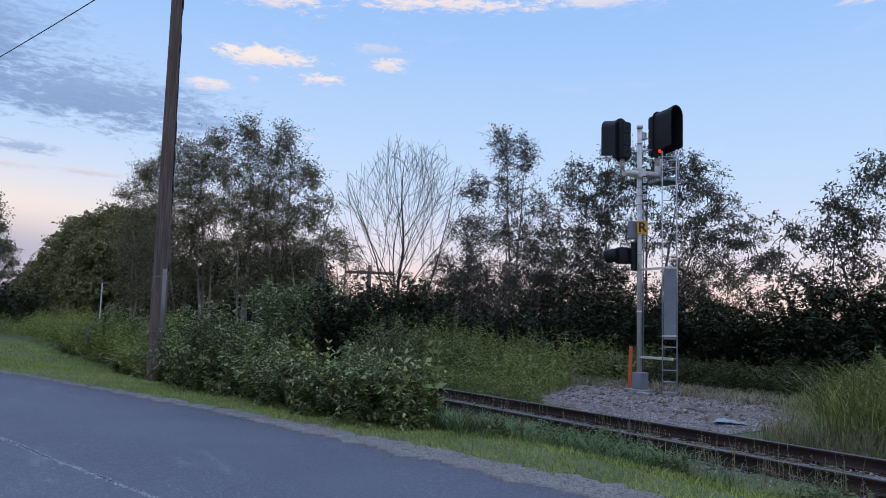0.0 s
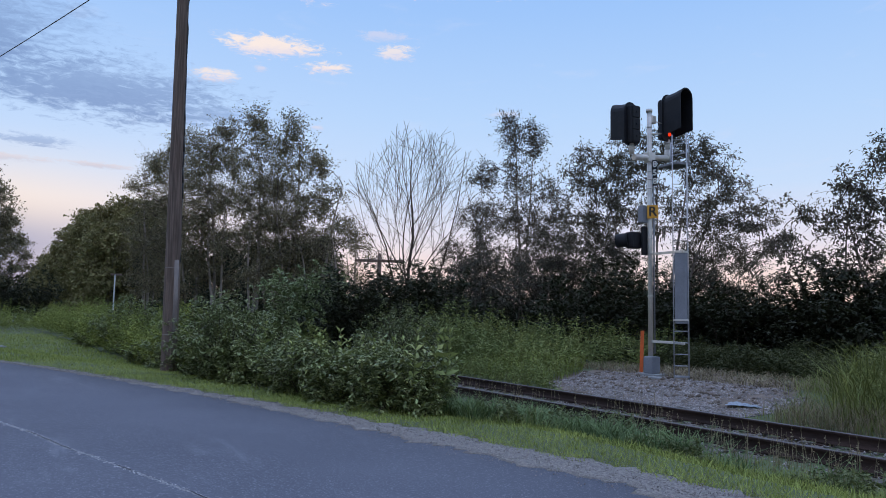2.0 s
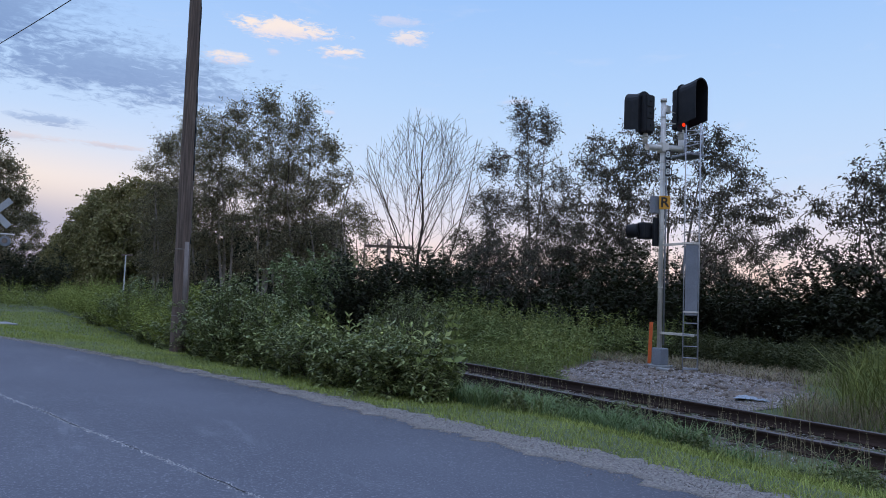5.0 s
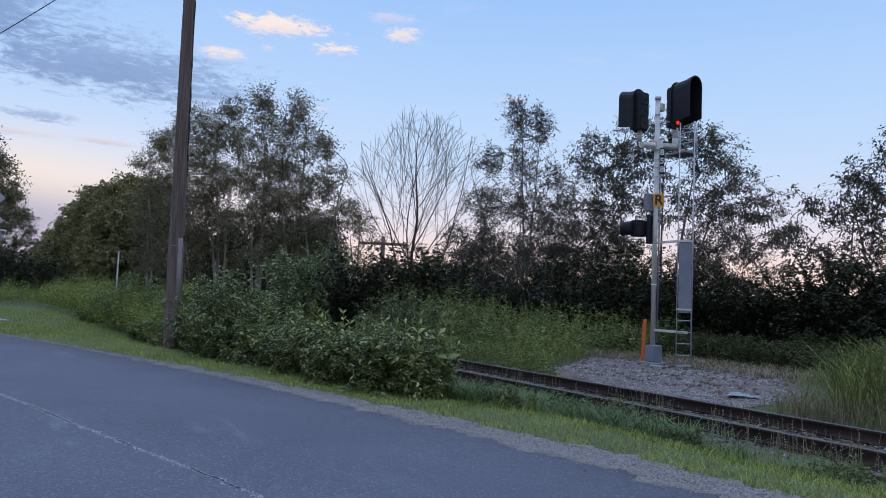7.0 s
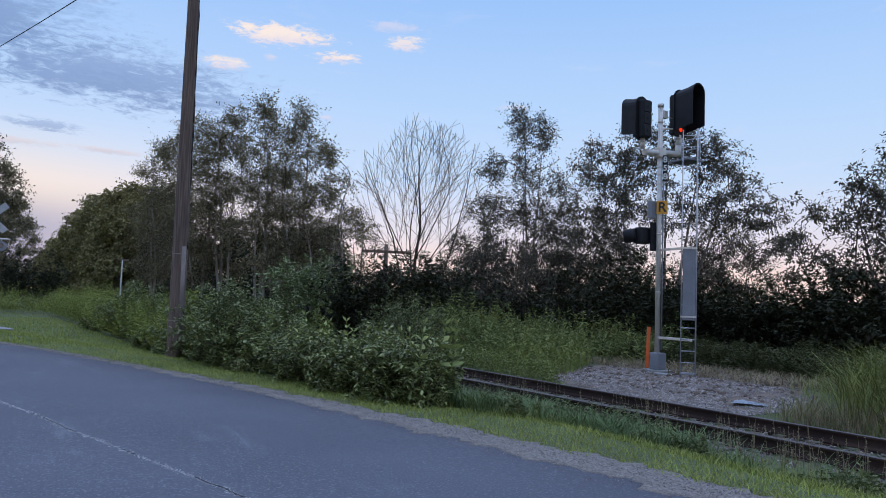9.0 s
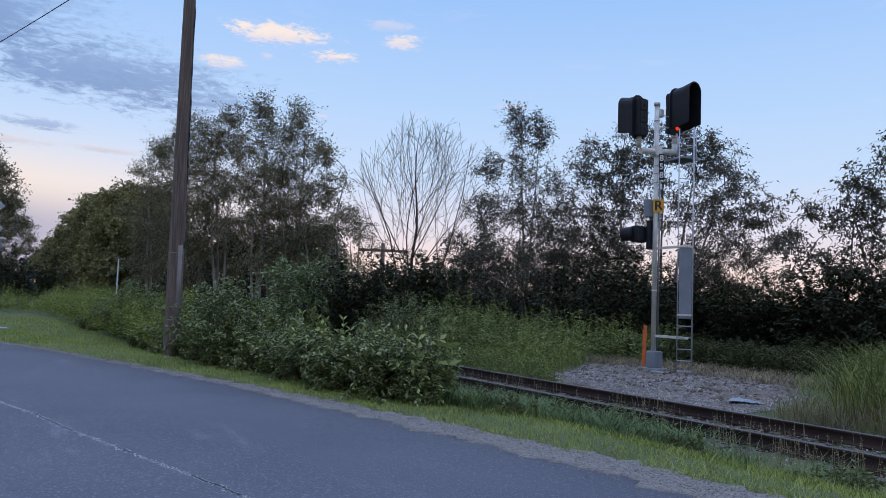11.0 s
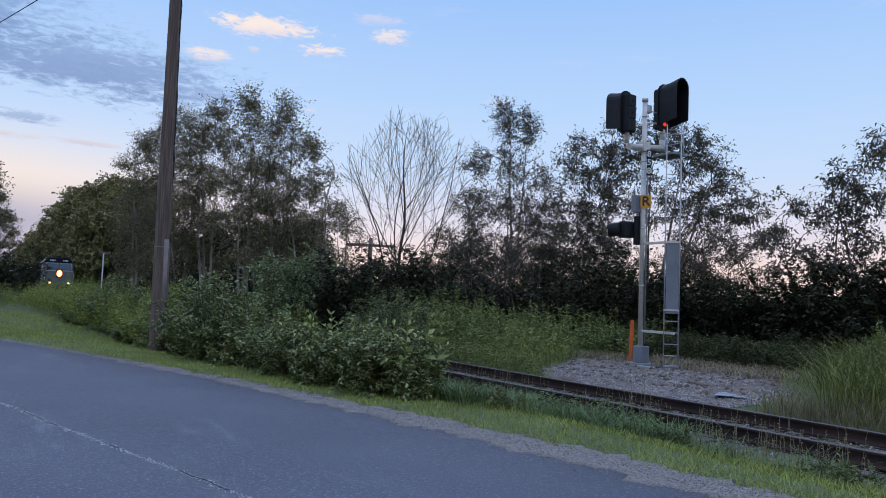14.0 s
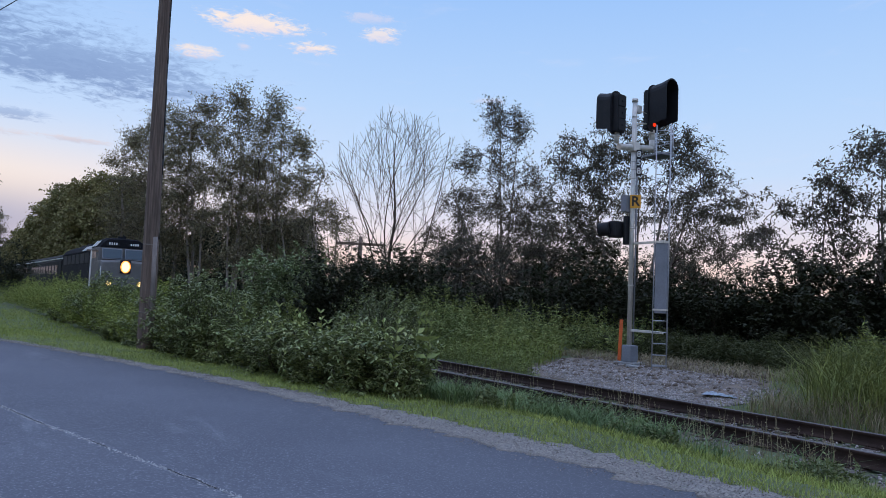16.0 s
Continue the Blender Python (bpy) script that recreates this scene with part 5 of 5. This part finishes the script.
        part("ladder_stay", box((1.1, 0.05, 0.06), pose(lx / 2 + 0.05, ly / 2, zz, 0, 0, a), 0.006), GALV, root)
    part("ladder_foot", box((0.34, 0.05, 0.05), pose(lx, ly, 0.02, 0, 0, turn), 0.01), LADDERSTEEL, root)
    deck = part("platform", box((0.62, 0.52, 0.05), pose(0.76, 0.04, 5.10, 0, 0, -4), 0.008), GREYPAINT, root, "small grated service platform")
    for zz in (5.42, 5.68):
        part("guard_rail", tube((0.46, 0.24, zz), (1.04, 0.2, zz), 0.014, sides=8), LADDERSTEEL, deck)
    for px in (0.48, 1.02):
        part("guard_post", tube((px, 0.22, 5.08), (px, 0.22, 5.75), 0.014, sides=8), LADDERSTEEL, deck)
    # orange marker stake on the pad
    m = tagged(part("marker_stake", box((0.085, 0.03, 1.2), pose(0, 0, 0.45), 0.006), ORANGE), "upright orange plastic cable marker beside the signal", "marker stake")
    m.matrix_basis = pose(MAST[0] - 0.36, MAST[1] + 0.06, MAST_Z, 0, 2, 30)


# ---- poles and small things by the road ----
def build_roadside():
    bx, by = -18.51, 4.18
    root = thing("utility_pole", pose(bx, by, ground_z(bx, by), 0, 0, 0), "weathered brown wooden utility pole beside the road", "utility pole")
    wood, n = Wood(), 26
    zs = np.linspace(-0.3, 11.4, n)
    pts = np.stack([-0.004 * zs, -0.011 * zs, zs], 1)
    wood.add(pts, np.linspace(0.198, 0.132, n) + np.random.default_rng(2).normal(0, 0.002, n), 20)
    part("post", wood.mesh("post", POLEWOOD), parent=root)
    bm = tube((0.183, 0.05, 0.2), (0.163, 0.022, 2.75), 0.055, sides=14)
    for z in (0.9, 2.55):
        add_tube(bm, (-0.004 * z, -0.011 * z, z), (-0.004 * z, -0.011 * z, z + 0.025), 0.196 - 0.0056 * z, sides=20)
    part("cable_guard", bm, CABLEGUARD, root, "galvanised guard strapped over the cable")
    bm = bmesh.new()
    w = np.random.default_rng(8)
    prev = Vector((0.09, 0.125, 2.7))
    for k in range(1, 22):
        z = 2.7 + k * 0.4
        nxt = Vector((0.1 - 0.004 * z + w.normal(0, 0.012), 0.135 - 0.0115 * z - 0.003 * (z - 2.7) + w.normal(0, 0.012), z))
        add_tube(bm, prev, nxt, 0.022, sides=6)
        prev = nxt
    part("riser_cable", bm, WIRE, root, "black cable stapled up the pole")
    bm = tube((-0.04, -0.14, 10.9), (-0.04, -0.26, 10.9), 0.03, sides=10)
    part("insulator", bm, GREYPAINT, root)
    far = thing("utility_pole", pose(-60, -7.6, -0.1), "wooden utility pole further along the road", "utility pole")
    part("post", tube((0, 0, -0.2), (0, 0, 12.2), 0.18, 0.12, 16), POLEWOOD, far)
    wire = Wood()
    a, b = np.array((-18.56, 3.95, 10.95)), np.array((-60.0, -7.6, 11.9))
    s = np.linspace(0, 1, 30)
    line = a + (b - a) * s[:, None]
    line[:, 2] -= 0.45 * 4 * s * (1 - s)
    wire.add(line, np.full(30, 0.016), 6)
    tagged(part("overhead_cable", wire.mesh("overhead_cable", WIRE)), "thin black overhead cable between the poles", "cable")
    # pale stake
    stake = tagged(part("pale_stake", box((0.055, 0.045, 2.85), pose(-29.6, 4.55, 1.25), 0.008), STAKE), "thin pale wooden stake in the weeds", "stake")
    part("board", box((0.03, 0.40, 0.07), pose(-29.66, 4.60, 2.68), 0.006), POLEWOOD, stake, "small dark board across the top")
    # crossing sign
    cx, cy = -33.0, 0.22
    gz = ground_z(cx, cy)
    sign = thing("crossing_sign", pose(cx, cy, gz, 0, 0, 82), "white crossbuck railway crossing sign with flashers", "crossing sign")
    part("post", tube((0, 0, 0.2), (0, 0, 4.95), 0.085, sides=14), GALV, sign)
    for s in (-1, 1):
        part("blade", box((1.5, 0.015, 0.25), pose(0, -0.095 - 0.016 * (s > 0), 4.2, 0, 45 * s, 0), 0.004), BACKLIT_GREY, sign, "white sign blade, greyed as if backlit")
    part("light_arm", tube((-0.72, 0, 3.38), (0.72, 0, 3.38), 0.03, sides=10), GALV, sign)
    for s in (-1, 1):
        lamp = part("flasher", tube((s * 0.42, -0.08, 3.10), (s * 0.42, 0.1, 3.10), 0.2, sides=20), GREYPAINT, sign, "round grey crossing flasher")
        part("lens", tube((s * 0.42, -0.1, 3.12), (s * 0.42, -0.08, 3.12), 0.1, sides=20), GLASS, lamp)
        part("hanger", tube((s * 0.42, 0, 3.22), (s * 0.42, 0, 3.38), 0.025, sides=8), GALV, lamp)
    part("base_box", box((0.5, 0.42, 0.42), pose(0, 0, 0.2), 0.03), CONCRETE, sign, "concrete base block")
    # low slab standing in for a thin patch of bare dirt
    tagged(part("dirt_patch", box((1.5, 0.5, 0.10), pose(cx + 2.9, cy + 0.55, ground_z(cx + 2.9, cy + 0.55) + 0.02, 0, 0, 12), 0.02), CONCRETE), "low pale slab standing for a dirt patch in the grass by the crossing", "slab")
    # old telegraph cross-arm behind the bushes
    old = thing("telegraph_pole", pose(-36.97, 19.9, ground_z(-37, 19.9)), "old brown telegraph pole with a single cross-arm", "telegraph pole")
    part("post", tube((0, 0, -0.2), (0, 0, 4.75), 0.13, 0.12, 12), POLEWOOD, old)
    part("cross_arm", box((0.12, 2.8, 0.16), pose(0.1, -0.06, 4.3, 0, 0, -28), 0.01), POLEWOOD, old)
    for d in (-1.2, -0.65, 0.65, 1.2):
        part("insulator", tube((0.1 + 0.474 * d, -0.06 + 0.88 * d, 4.37), (0.1 + 0.474 * d, -0.06 + 0.88 * d, 4.5), 0.035, sides=8), GLASS, old)
    # crumpled sheet lying on the stones
    rng = np.random.default_rng(14)
    bm = bmesh.new()
    bmesh.ops.create_grid(bm, x_segments=12, y_segments=9, size=0.5)
    for v in bm.verts:
        v.co = (v.co.x * 0.62, v.co.y * 0.6, 0.02 + 0.03 * noise.noise((v.co.x * 4, v.co.y * 4, 1)) + rng.uniform(0, 0.025) - 0.03 * abs(v.co.x))
    made = bmesh.ops.extrude_face_region(bm, geom=list(bm.faces))["geom"]
    bmesh.ops.translate(bm, vec=(0, 0, 0.008), verts=[v for v in made if isinstance(v, bmesh.types.BMVert)])
    sheet = tagged(part("plastic_sheet", bm, PLASTIC), "crumpled pale blue plastic sheet on the gravel", "plastic sheet")
    sheet.matrix_basis = pose(-8.35, 12.5, ground_z(-8.35, 12.5), 0, 0, 25)


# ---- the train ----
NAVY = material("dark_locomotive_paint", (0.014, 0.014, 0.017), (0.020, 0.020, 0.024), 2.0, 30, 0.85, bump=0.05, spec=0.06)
# blue-grey paint turned pale warm grey to take in the headlights' glare
GLARED_TEAL = material("glare_tinted_locomotive_paint", (0.155, 0.148, 0.145), (0.12, 0.115, 0.112), 2.0, 30, 0.45, bump=0.05, dirt=(0.09, 0.09, 0.085))
# side grey lowered for the shade of bushes and trees; grime over it
SHADED_SIDE = material("shaded_locomotive_side", (0.040, 0.038, 0.040), (0.030, 0.029, 0.030), 2.0, 30, 0.85, bump=0.05, spec=0.08, dirt=(0.07, 0.065, 0.06))
# far darker than bare stainless: the same trackside shade is in the colour
SHADED_STEEL = material("shaded_fluted_stainless_steel", (0.038, 0.037, 0.035), (0.028, 0.027, 0.026), 2.0, 30, 0.8, metal=0.0, bump=0.05, spec=0.1)
UNDER = material("grimy_underframe", (0.03, 0.027, 0.025), (0.045, 0.04, 0.036), 3.0, 40, 0.85, bump=0.3)
HEADLIGHT = glowing("warm_headlight", (1.0, 0.76, 0.38), 2.2)
DITCHLIGHT = glowing("warm_ditch_light", (1.0, 0.68, 0.28), 1.8)
# lit reflector, its orange also standing for the bloom round the lamp
REFLECTOR_BLOOM = glowing("lit_reflector_and_bloom", (1.0, 0.36, 0.08), 1.6)
LOCO_LENGTH, COACH_LENGTH = 17.2, 25.9


def mirrored(sections, mat_name):
    """A hull through cross sections, each (x, [(half width, z), ...]) from the roof's middle down; both sides."""
    bm = bmesh.new()
    rings = []
    for x, half in sections:
        rings.append([bm.verts.new((x, -w, z)) for w, z in half] + [bm.verts.new((x, w, z)) for w, z in reversed(half)])
    n = len(rings[0])
    for a, b in zip(rings, rings[1:]):
        for k in range(n):
            bm.faces.new((a[k], a[(k + 1) % n], b[(k + 1) % n], b[k]))
    bm.faces.new(rings[0])
    bm.faces.new(list(reversed(rings[-1])))
    bmesh.ops.remove_doubles(bm, verts=bm.verts, dist=0.001)
    return bm


def truck(root, x, axles, gap):
    t = part("truck", box((gap * (axles - 1) + 1.0, 2.1, 0.36), pose(x, 0, 0.62), 0.05), UNDER, root, "grimy wheel truck")
    for k in range(axles):
        for s in (-1, 1):
            a = x + (k - (axles - 1) / 2) * gap
            bm = tube((a, s * 0.68, 0.5), (a, s * 0.80, 0.5), 0.5, sides=24)
            add_tube(bm, (a, s * 0.64, 0.5), (a, s * 0.68, 0.5), 0.53, sides=24)
            part("wheel", bm, RUST, t)


def build_locomotive():
    loco = thing("locomotive", pose(-92.35, TRACK_Y, RAIL_TOP), "blue-grey diesel passenger locomotive with headlights on", "locomotive")
    side = [(0.0, 4.42), (0.75, 4.36), (1.28, 4.08), (1.52, 3.78), (1.54, 1.2), (0.0, 1.2)]
    part("car_body", mirrored([(-17.1, side), (-3.2, side)], SHADED_SIDE), SHADED_SIDE, loco, "grey ribbed car body, darkened for trackside shade")
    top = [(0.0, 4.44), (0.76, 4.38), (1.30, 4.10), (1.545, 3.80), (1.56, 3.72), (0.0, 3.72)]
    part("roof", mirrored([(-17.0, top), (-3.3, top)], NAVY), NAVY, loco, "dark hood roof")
    cab = [(0.0, 4.62), (0.95, 4.58), (1.28, 4.36), (1.53, 3.88), (1.55, 3.06), (0.0, 3.06)]
    front = [(0.0, 4.52), (0.92, 4.48), (1.2, 4.28), (1.40, 4.02), (1.44, 3.96), (0.0, 3.96)]
    brow = [(0.0, 4.54), (0.93, 4.50), (1.22, 4.30), (1.42, 3.99), (1.45, 3.94), (0.0, 3.94)]
    roof = [(0.0, 4.62), (0.95, 4.58), (1.28, 4.36), (1.53, 3.98), (1.54, 3.94), (0.0, 3.94)]
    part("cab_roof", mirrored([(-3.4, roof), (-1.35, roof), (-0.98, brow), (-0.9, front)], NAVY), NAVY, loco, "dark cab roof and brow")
    low = [(0.0, 3.95), (1.53, 3.95), (1.55, 3.0), (0.0, 3.0)]
    mid = [(0.0, 3.95), (1.44, 3.95), (1.5, 3.1), (0.0, 3.1)]
    part("cab", mirrored([(-3.4, low), (-1.3, low), (-0.93, mid)], GLARED_TEAL), GLARED_TEAL, loco)
    nose_b = [(0.0, 3.12), (1.54, 3.10), (1.55, 2.95), (1.56, 1.2), (0.0, 1.2)]
    nose_m = [(0.0, 3.14), (1.50, 3.08), (1.54, 2.9), (1.55, 1.2), (0.0, 1.2)]
    nose_f = [(0.0, 3.0), (1.32, 2.93), (1.40, 2.8), (1.42, 1.2), (0.0, 1.2)]
    part("nose", mirrored([(-3.4, nose_b), (-0.3, nose_m), (0.0, nose_f)], GLARED_TEAL), GLARED_TEAL, loco, "flat blue-grey nose, headlight glare mixed into its colour")
    # windscreens, side windows, number boards
    for s in (-1, 1):
        pane = part("windscreen", box((0.03, 1.12, 0.62), pose(-0.78, s * 0.69, 3.54, 0, -13, 0), 0.012), GLASS, loco, "sloping windscreen")
        part("frame", box((0.025, 1.24, 0.74), pose(-0.80, s * 0.69, 3.535, 0, -13, 0), 0.012), GREYPAINT, pane)
        board = part("number_board", box((0.06, 0.78, 0.3), pose(-0.92, s * 0.66, 4.2, 0, -10, 0), 0.02), BLACK, loco, "black number board with pale bars")
        for k in range(4):
            part("bar", box((0.012, 0.085, 0.15), pose(-0.88, s * 0.66 + (k - 1.5) * 0.14, 4.205, 0, -10, 0)), WHITE, board)
        for a in (-1.75, -2.65):
            part("side_window", box((0.7, 0.03, 0.6), pose(a, s * 1.545, 3.5), 0.01), GLASS, loco)
        # slanting white bars along the roof edge
        for k in range(6):
            bm = bmesh.new()
            x = -1.25 - 0.95 * k
            dy, dz = (0.0, 0.0) if k < 2 else (0.012, -0.24)
            quad = [bm.verts.new(c) for c in ((x, s * (1.30 + dy), 4.352 + dz), (x - 0.62, s * (1.30 + dy), 4.352 + dz), (x - 1.07, s * (1.53 + dy), 4.0 + dz * 0.8), (x - 0.45, s * (1.53 + dy), 4.0 + dz * 0.8))]
            f = bm.faces.new(quad)
            out = bmesh.ops.extrude_face_region(bm, geom=[f])["geom"]
            bmesh.ops.translate(bm, vec=(0, s * 0.03, 0.025), verts=[v for v in out if isinstance(v, bmesh.types.BMVert)])
            part("roof_stripe", bm, WHITE, loco, "slanting white stripe")
        part("handrail", tube((-0.06, s * 1.44, 1.3), (-0.06, s * 1.44, 2.7), 0.018, sides=8), WHITE, loco)
        lamp = part("ditch_light", tube((0.0, s * 0.95, 1.6), (0.14, s * 0.95, 1.6), 0.19, sides=20), BLACK, loco, "lit ditch light")
        # lens drawn wider than the lamp to hold its bloom
        part("lens", tube((0.14, s * 0.95, 1.6), (0.15, s * 0.95, 1.6), 0.155, sides=20), DITCHLIGHT, lamp)
    house = part("headlight", box((0.1, 0.66, 0.86), pose(0.03, 0, 2.70), 0.08), BLACK, loco, "twin headlight")
    # rim and bulb are oversized: the headlight's bloom is built into them
    lamp = tube((0.08, 0, 0), (0.088, 0, 0), 0.31, sides=32)
    bmesh.ops.scale(lamp, vec=(1, 1, 1.3), verts=lamp.verts)
    part("reflector_bloom", lamp, REFLECTOR_BLOOM, house, m=pose(0, 0, 2.70))
    lamp = tube((0.088, 0, 0), (0.10, 0, 0), 0.235, sides=32)
    bmesh.ops.scale(lamp, vec=(1, 1, 1.45), verts=lamp.verts)
    part("bulb", lamp, HEADLIGHT, house, m=pose(0, 0, 2.70))
    part("horn", tube((-1.6, 0, 4.72), (-1.1, 0, 4.72), 0.04, 0.1, 12), BLACK, loco)
    part("horn_bracket", box((0.3, 0.5, 0.16), pose(-1.7, 0, 4.68), 0.03), BLACK, loco)
    part("anticlimber", box((0.34, 2.5, 0.22), pose(0.1, 0, 1.22), 0.04), UNDER, loco)
    bm = bmesh.new()
    vs = [bm.verts.new(c) for c in ((0.35, 0, 0.15), (0.1, -1.35, 0.15), (0.1, -1.35, 0.75), (0.3, 0, 0.8), (0.1, 1.35, 0.75), (0.1, 1.35, 0.15))]
    bm.faces.new((vs[0], vs[1], vs[2], vs[3]))
    bm.faces.new((vs[0], vs[3], vs[4], vs[5]))
    out = bmesh.ops.extrude_face_region(bm, geom=list(bm.faces))["geom"]
    bmesh.ops.translate(bm, vec=(-0.05, 0, 0), verts=[v for v in out if isinstance(v, bmesh.types.BMVert)])
    part("pilot", bm, UNDER, loco)
    part("coupler", box((0.5, 0.26, 0.26), pose(0.45, 0, 0.88), 0.06), UNDER, loco)
    part("underframe", box((16.6, 2.6, 0.4), pose(-8.8, 0, 1.05), 0.03), UNDER, loco)
    part("fuel_tank", box((4.2, 2.5, 0.7), pose(-8.6, 0, 0.62), 0.12), UNDER, loco)
    for k in range(5):
        part("roof_fan", tube((-6.2 - 2.0 * k, 0, 4.38), (-6.2 - 2.0 * k, 0, 4.55), 0.6, 0.56, 20), UNDER, loco)
    for k in range(6):
        for s in (-1, 1):
            part("side_grille", box((1.6, 0.04, 0.7), pose(-5.0 - 2.05 * k, s * 1.54, 3.3), 0.012), UNDER, loco)
    truck(loco, -3.6, 2, 2.74)
    truck(loco, -13.6, 2, 2.74)
    return loco


def build_coach():
    coach = thing("passenger_coach", pose(-120, TRACK_Y, RAIL_TOP), "fluted stainless steel passenger coach behind the locomotive", "passenger coach", "coaches of the train")
    side = [(0.0, 4.08), (0.8, 4.0), (1.3, 3.72), (1.5, 3.3), (1.52, 1.1), (0.0, 1.1)]
    part("car_body", mirrored([(-25.7, side), (-0.2, side)], SHADED_STEEL), SHADED_STEEL, coach)
    for s in (-1, 1):
        part("roof_edge", box((25.3, 0.05, 0.1), pose(-12.95, s * 1.42, 3.55, s * -35, 0, 0), 0.01), WHITE, coach, "pale roof edge strip")
        for k in range(10):
            win = part("window", box((1.55, 0.03, 0.72), pose(-3.2 - 2.15 * k, s * 1.512, 2.62), 0.01), GLASS, coach)
            part("frame", box((1.67, 0.02, 0.84), pose(-3.2 - 2.15 * k, s * 1.51, 2.62), 0.01), UNDER, win)
        for k in range(6):
            part("flute", box((25.3, 0.03, 0.06), pose(-12.95, s * 1.52, 1.25 + 0.14 * k), 0.012), SHADED_STEEL, coach)
    part("underframe", box((24, 2.4, 0.4), pose(-12.95, 0, 0.95), 0.03), UNDER, coach)
    part("gangway", box((0.5, 1.5, 2.6), pose(0.0, 0, 2.4), 0.05), UNDER, coach)
    truck(coach, -3.6, 2, 2.6)
    truck(coach, -22.3, 2, 2.6)
    return coach


build_signal()
build_roadside()
locomotive = build_locomotive()
coaches = [build_coach()]
coaches.append(copy_thing(coaches[0], Matrix()))


# ---- what moves ----
SPEED = 21.2     # metres a second


def motions():
    """The train runs in along the straight track at a steady speed."""
    for k, car in enumerate([locomotive, *coaches]):
        back = 0.0 if k == 0 else 17.9 + (k - 1) * 26.4
        walk(car, [(t, pose(-92.35 + SPEED * (t - 14.0) - back, TRACK_Y, RAIL_TOP)) for t in (0.0, 4.0, 8.0, 12.0, 14.0, 16.0)])


motions()
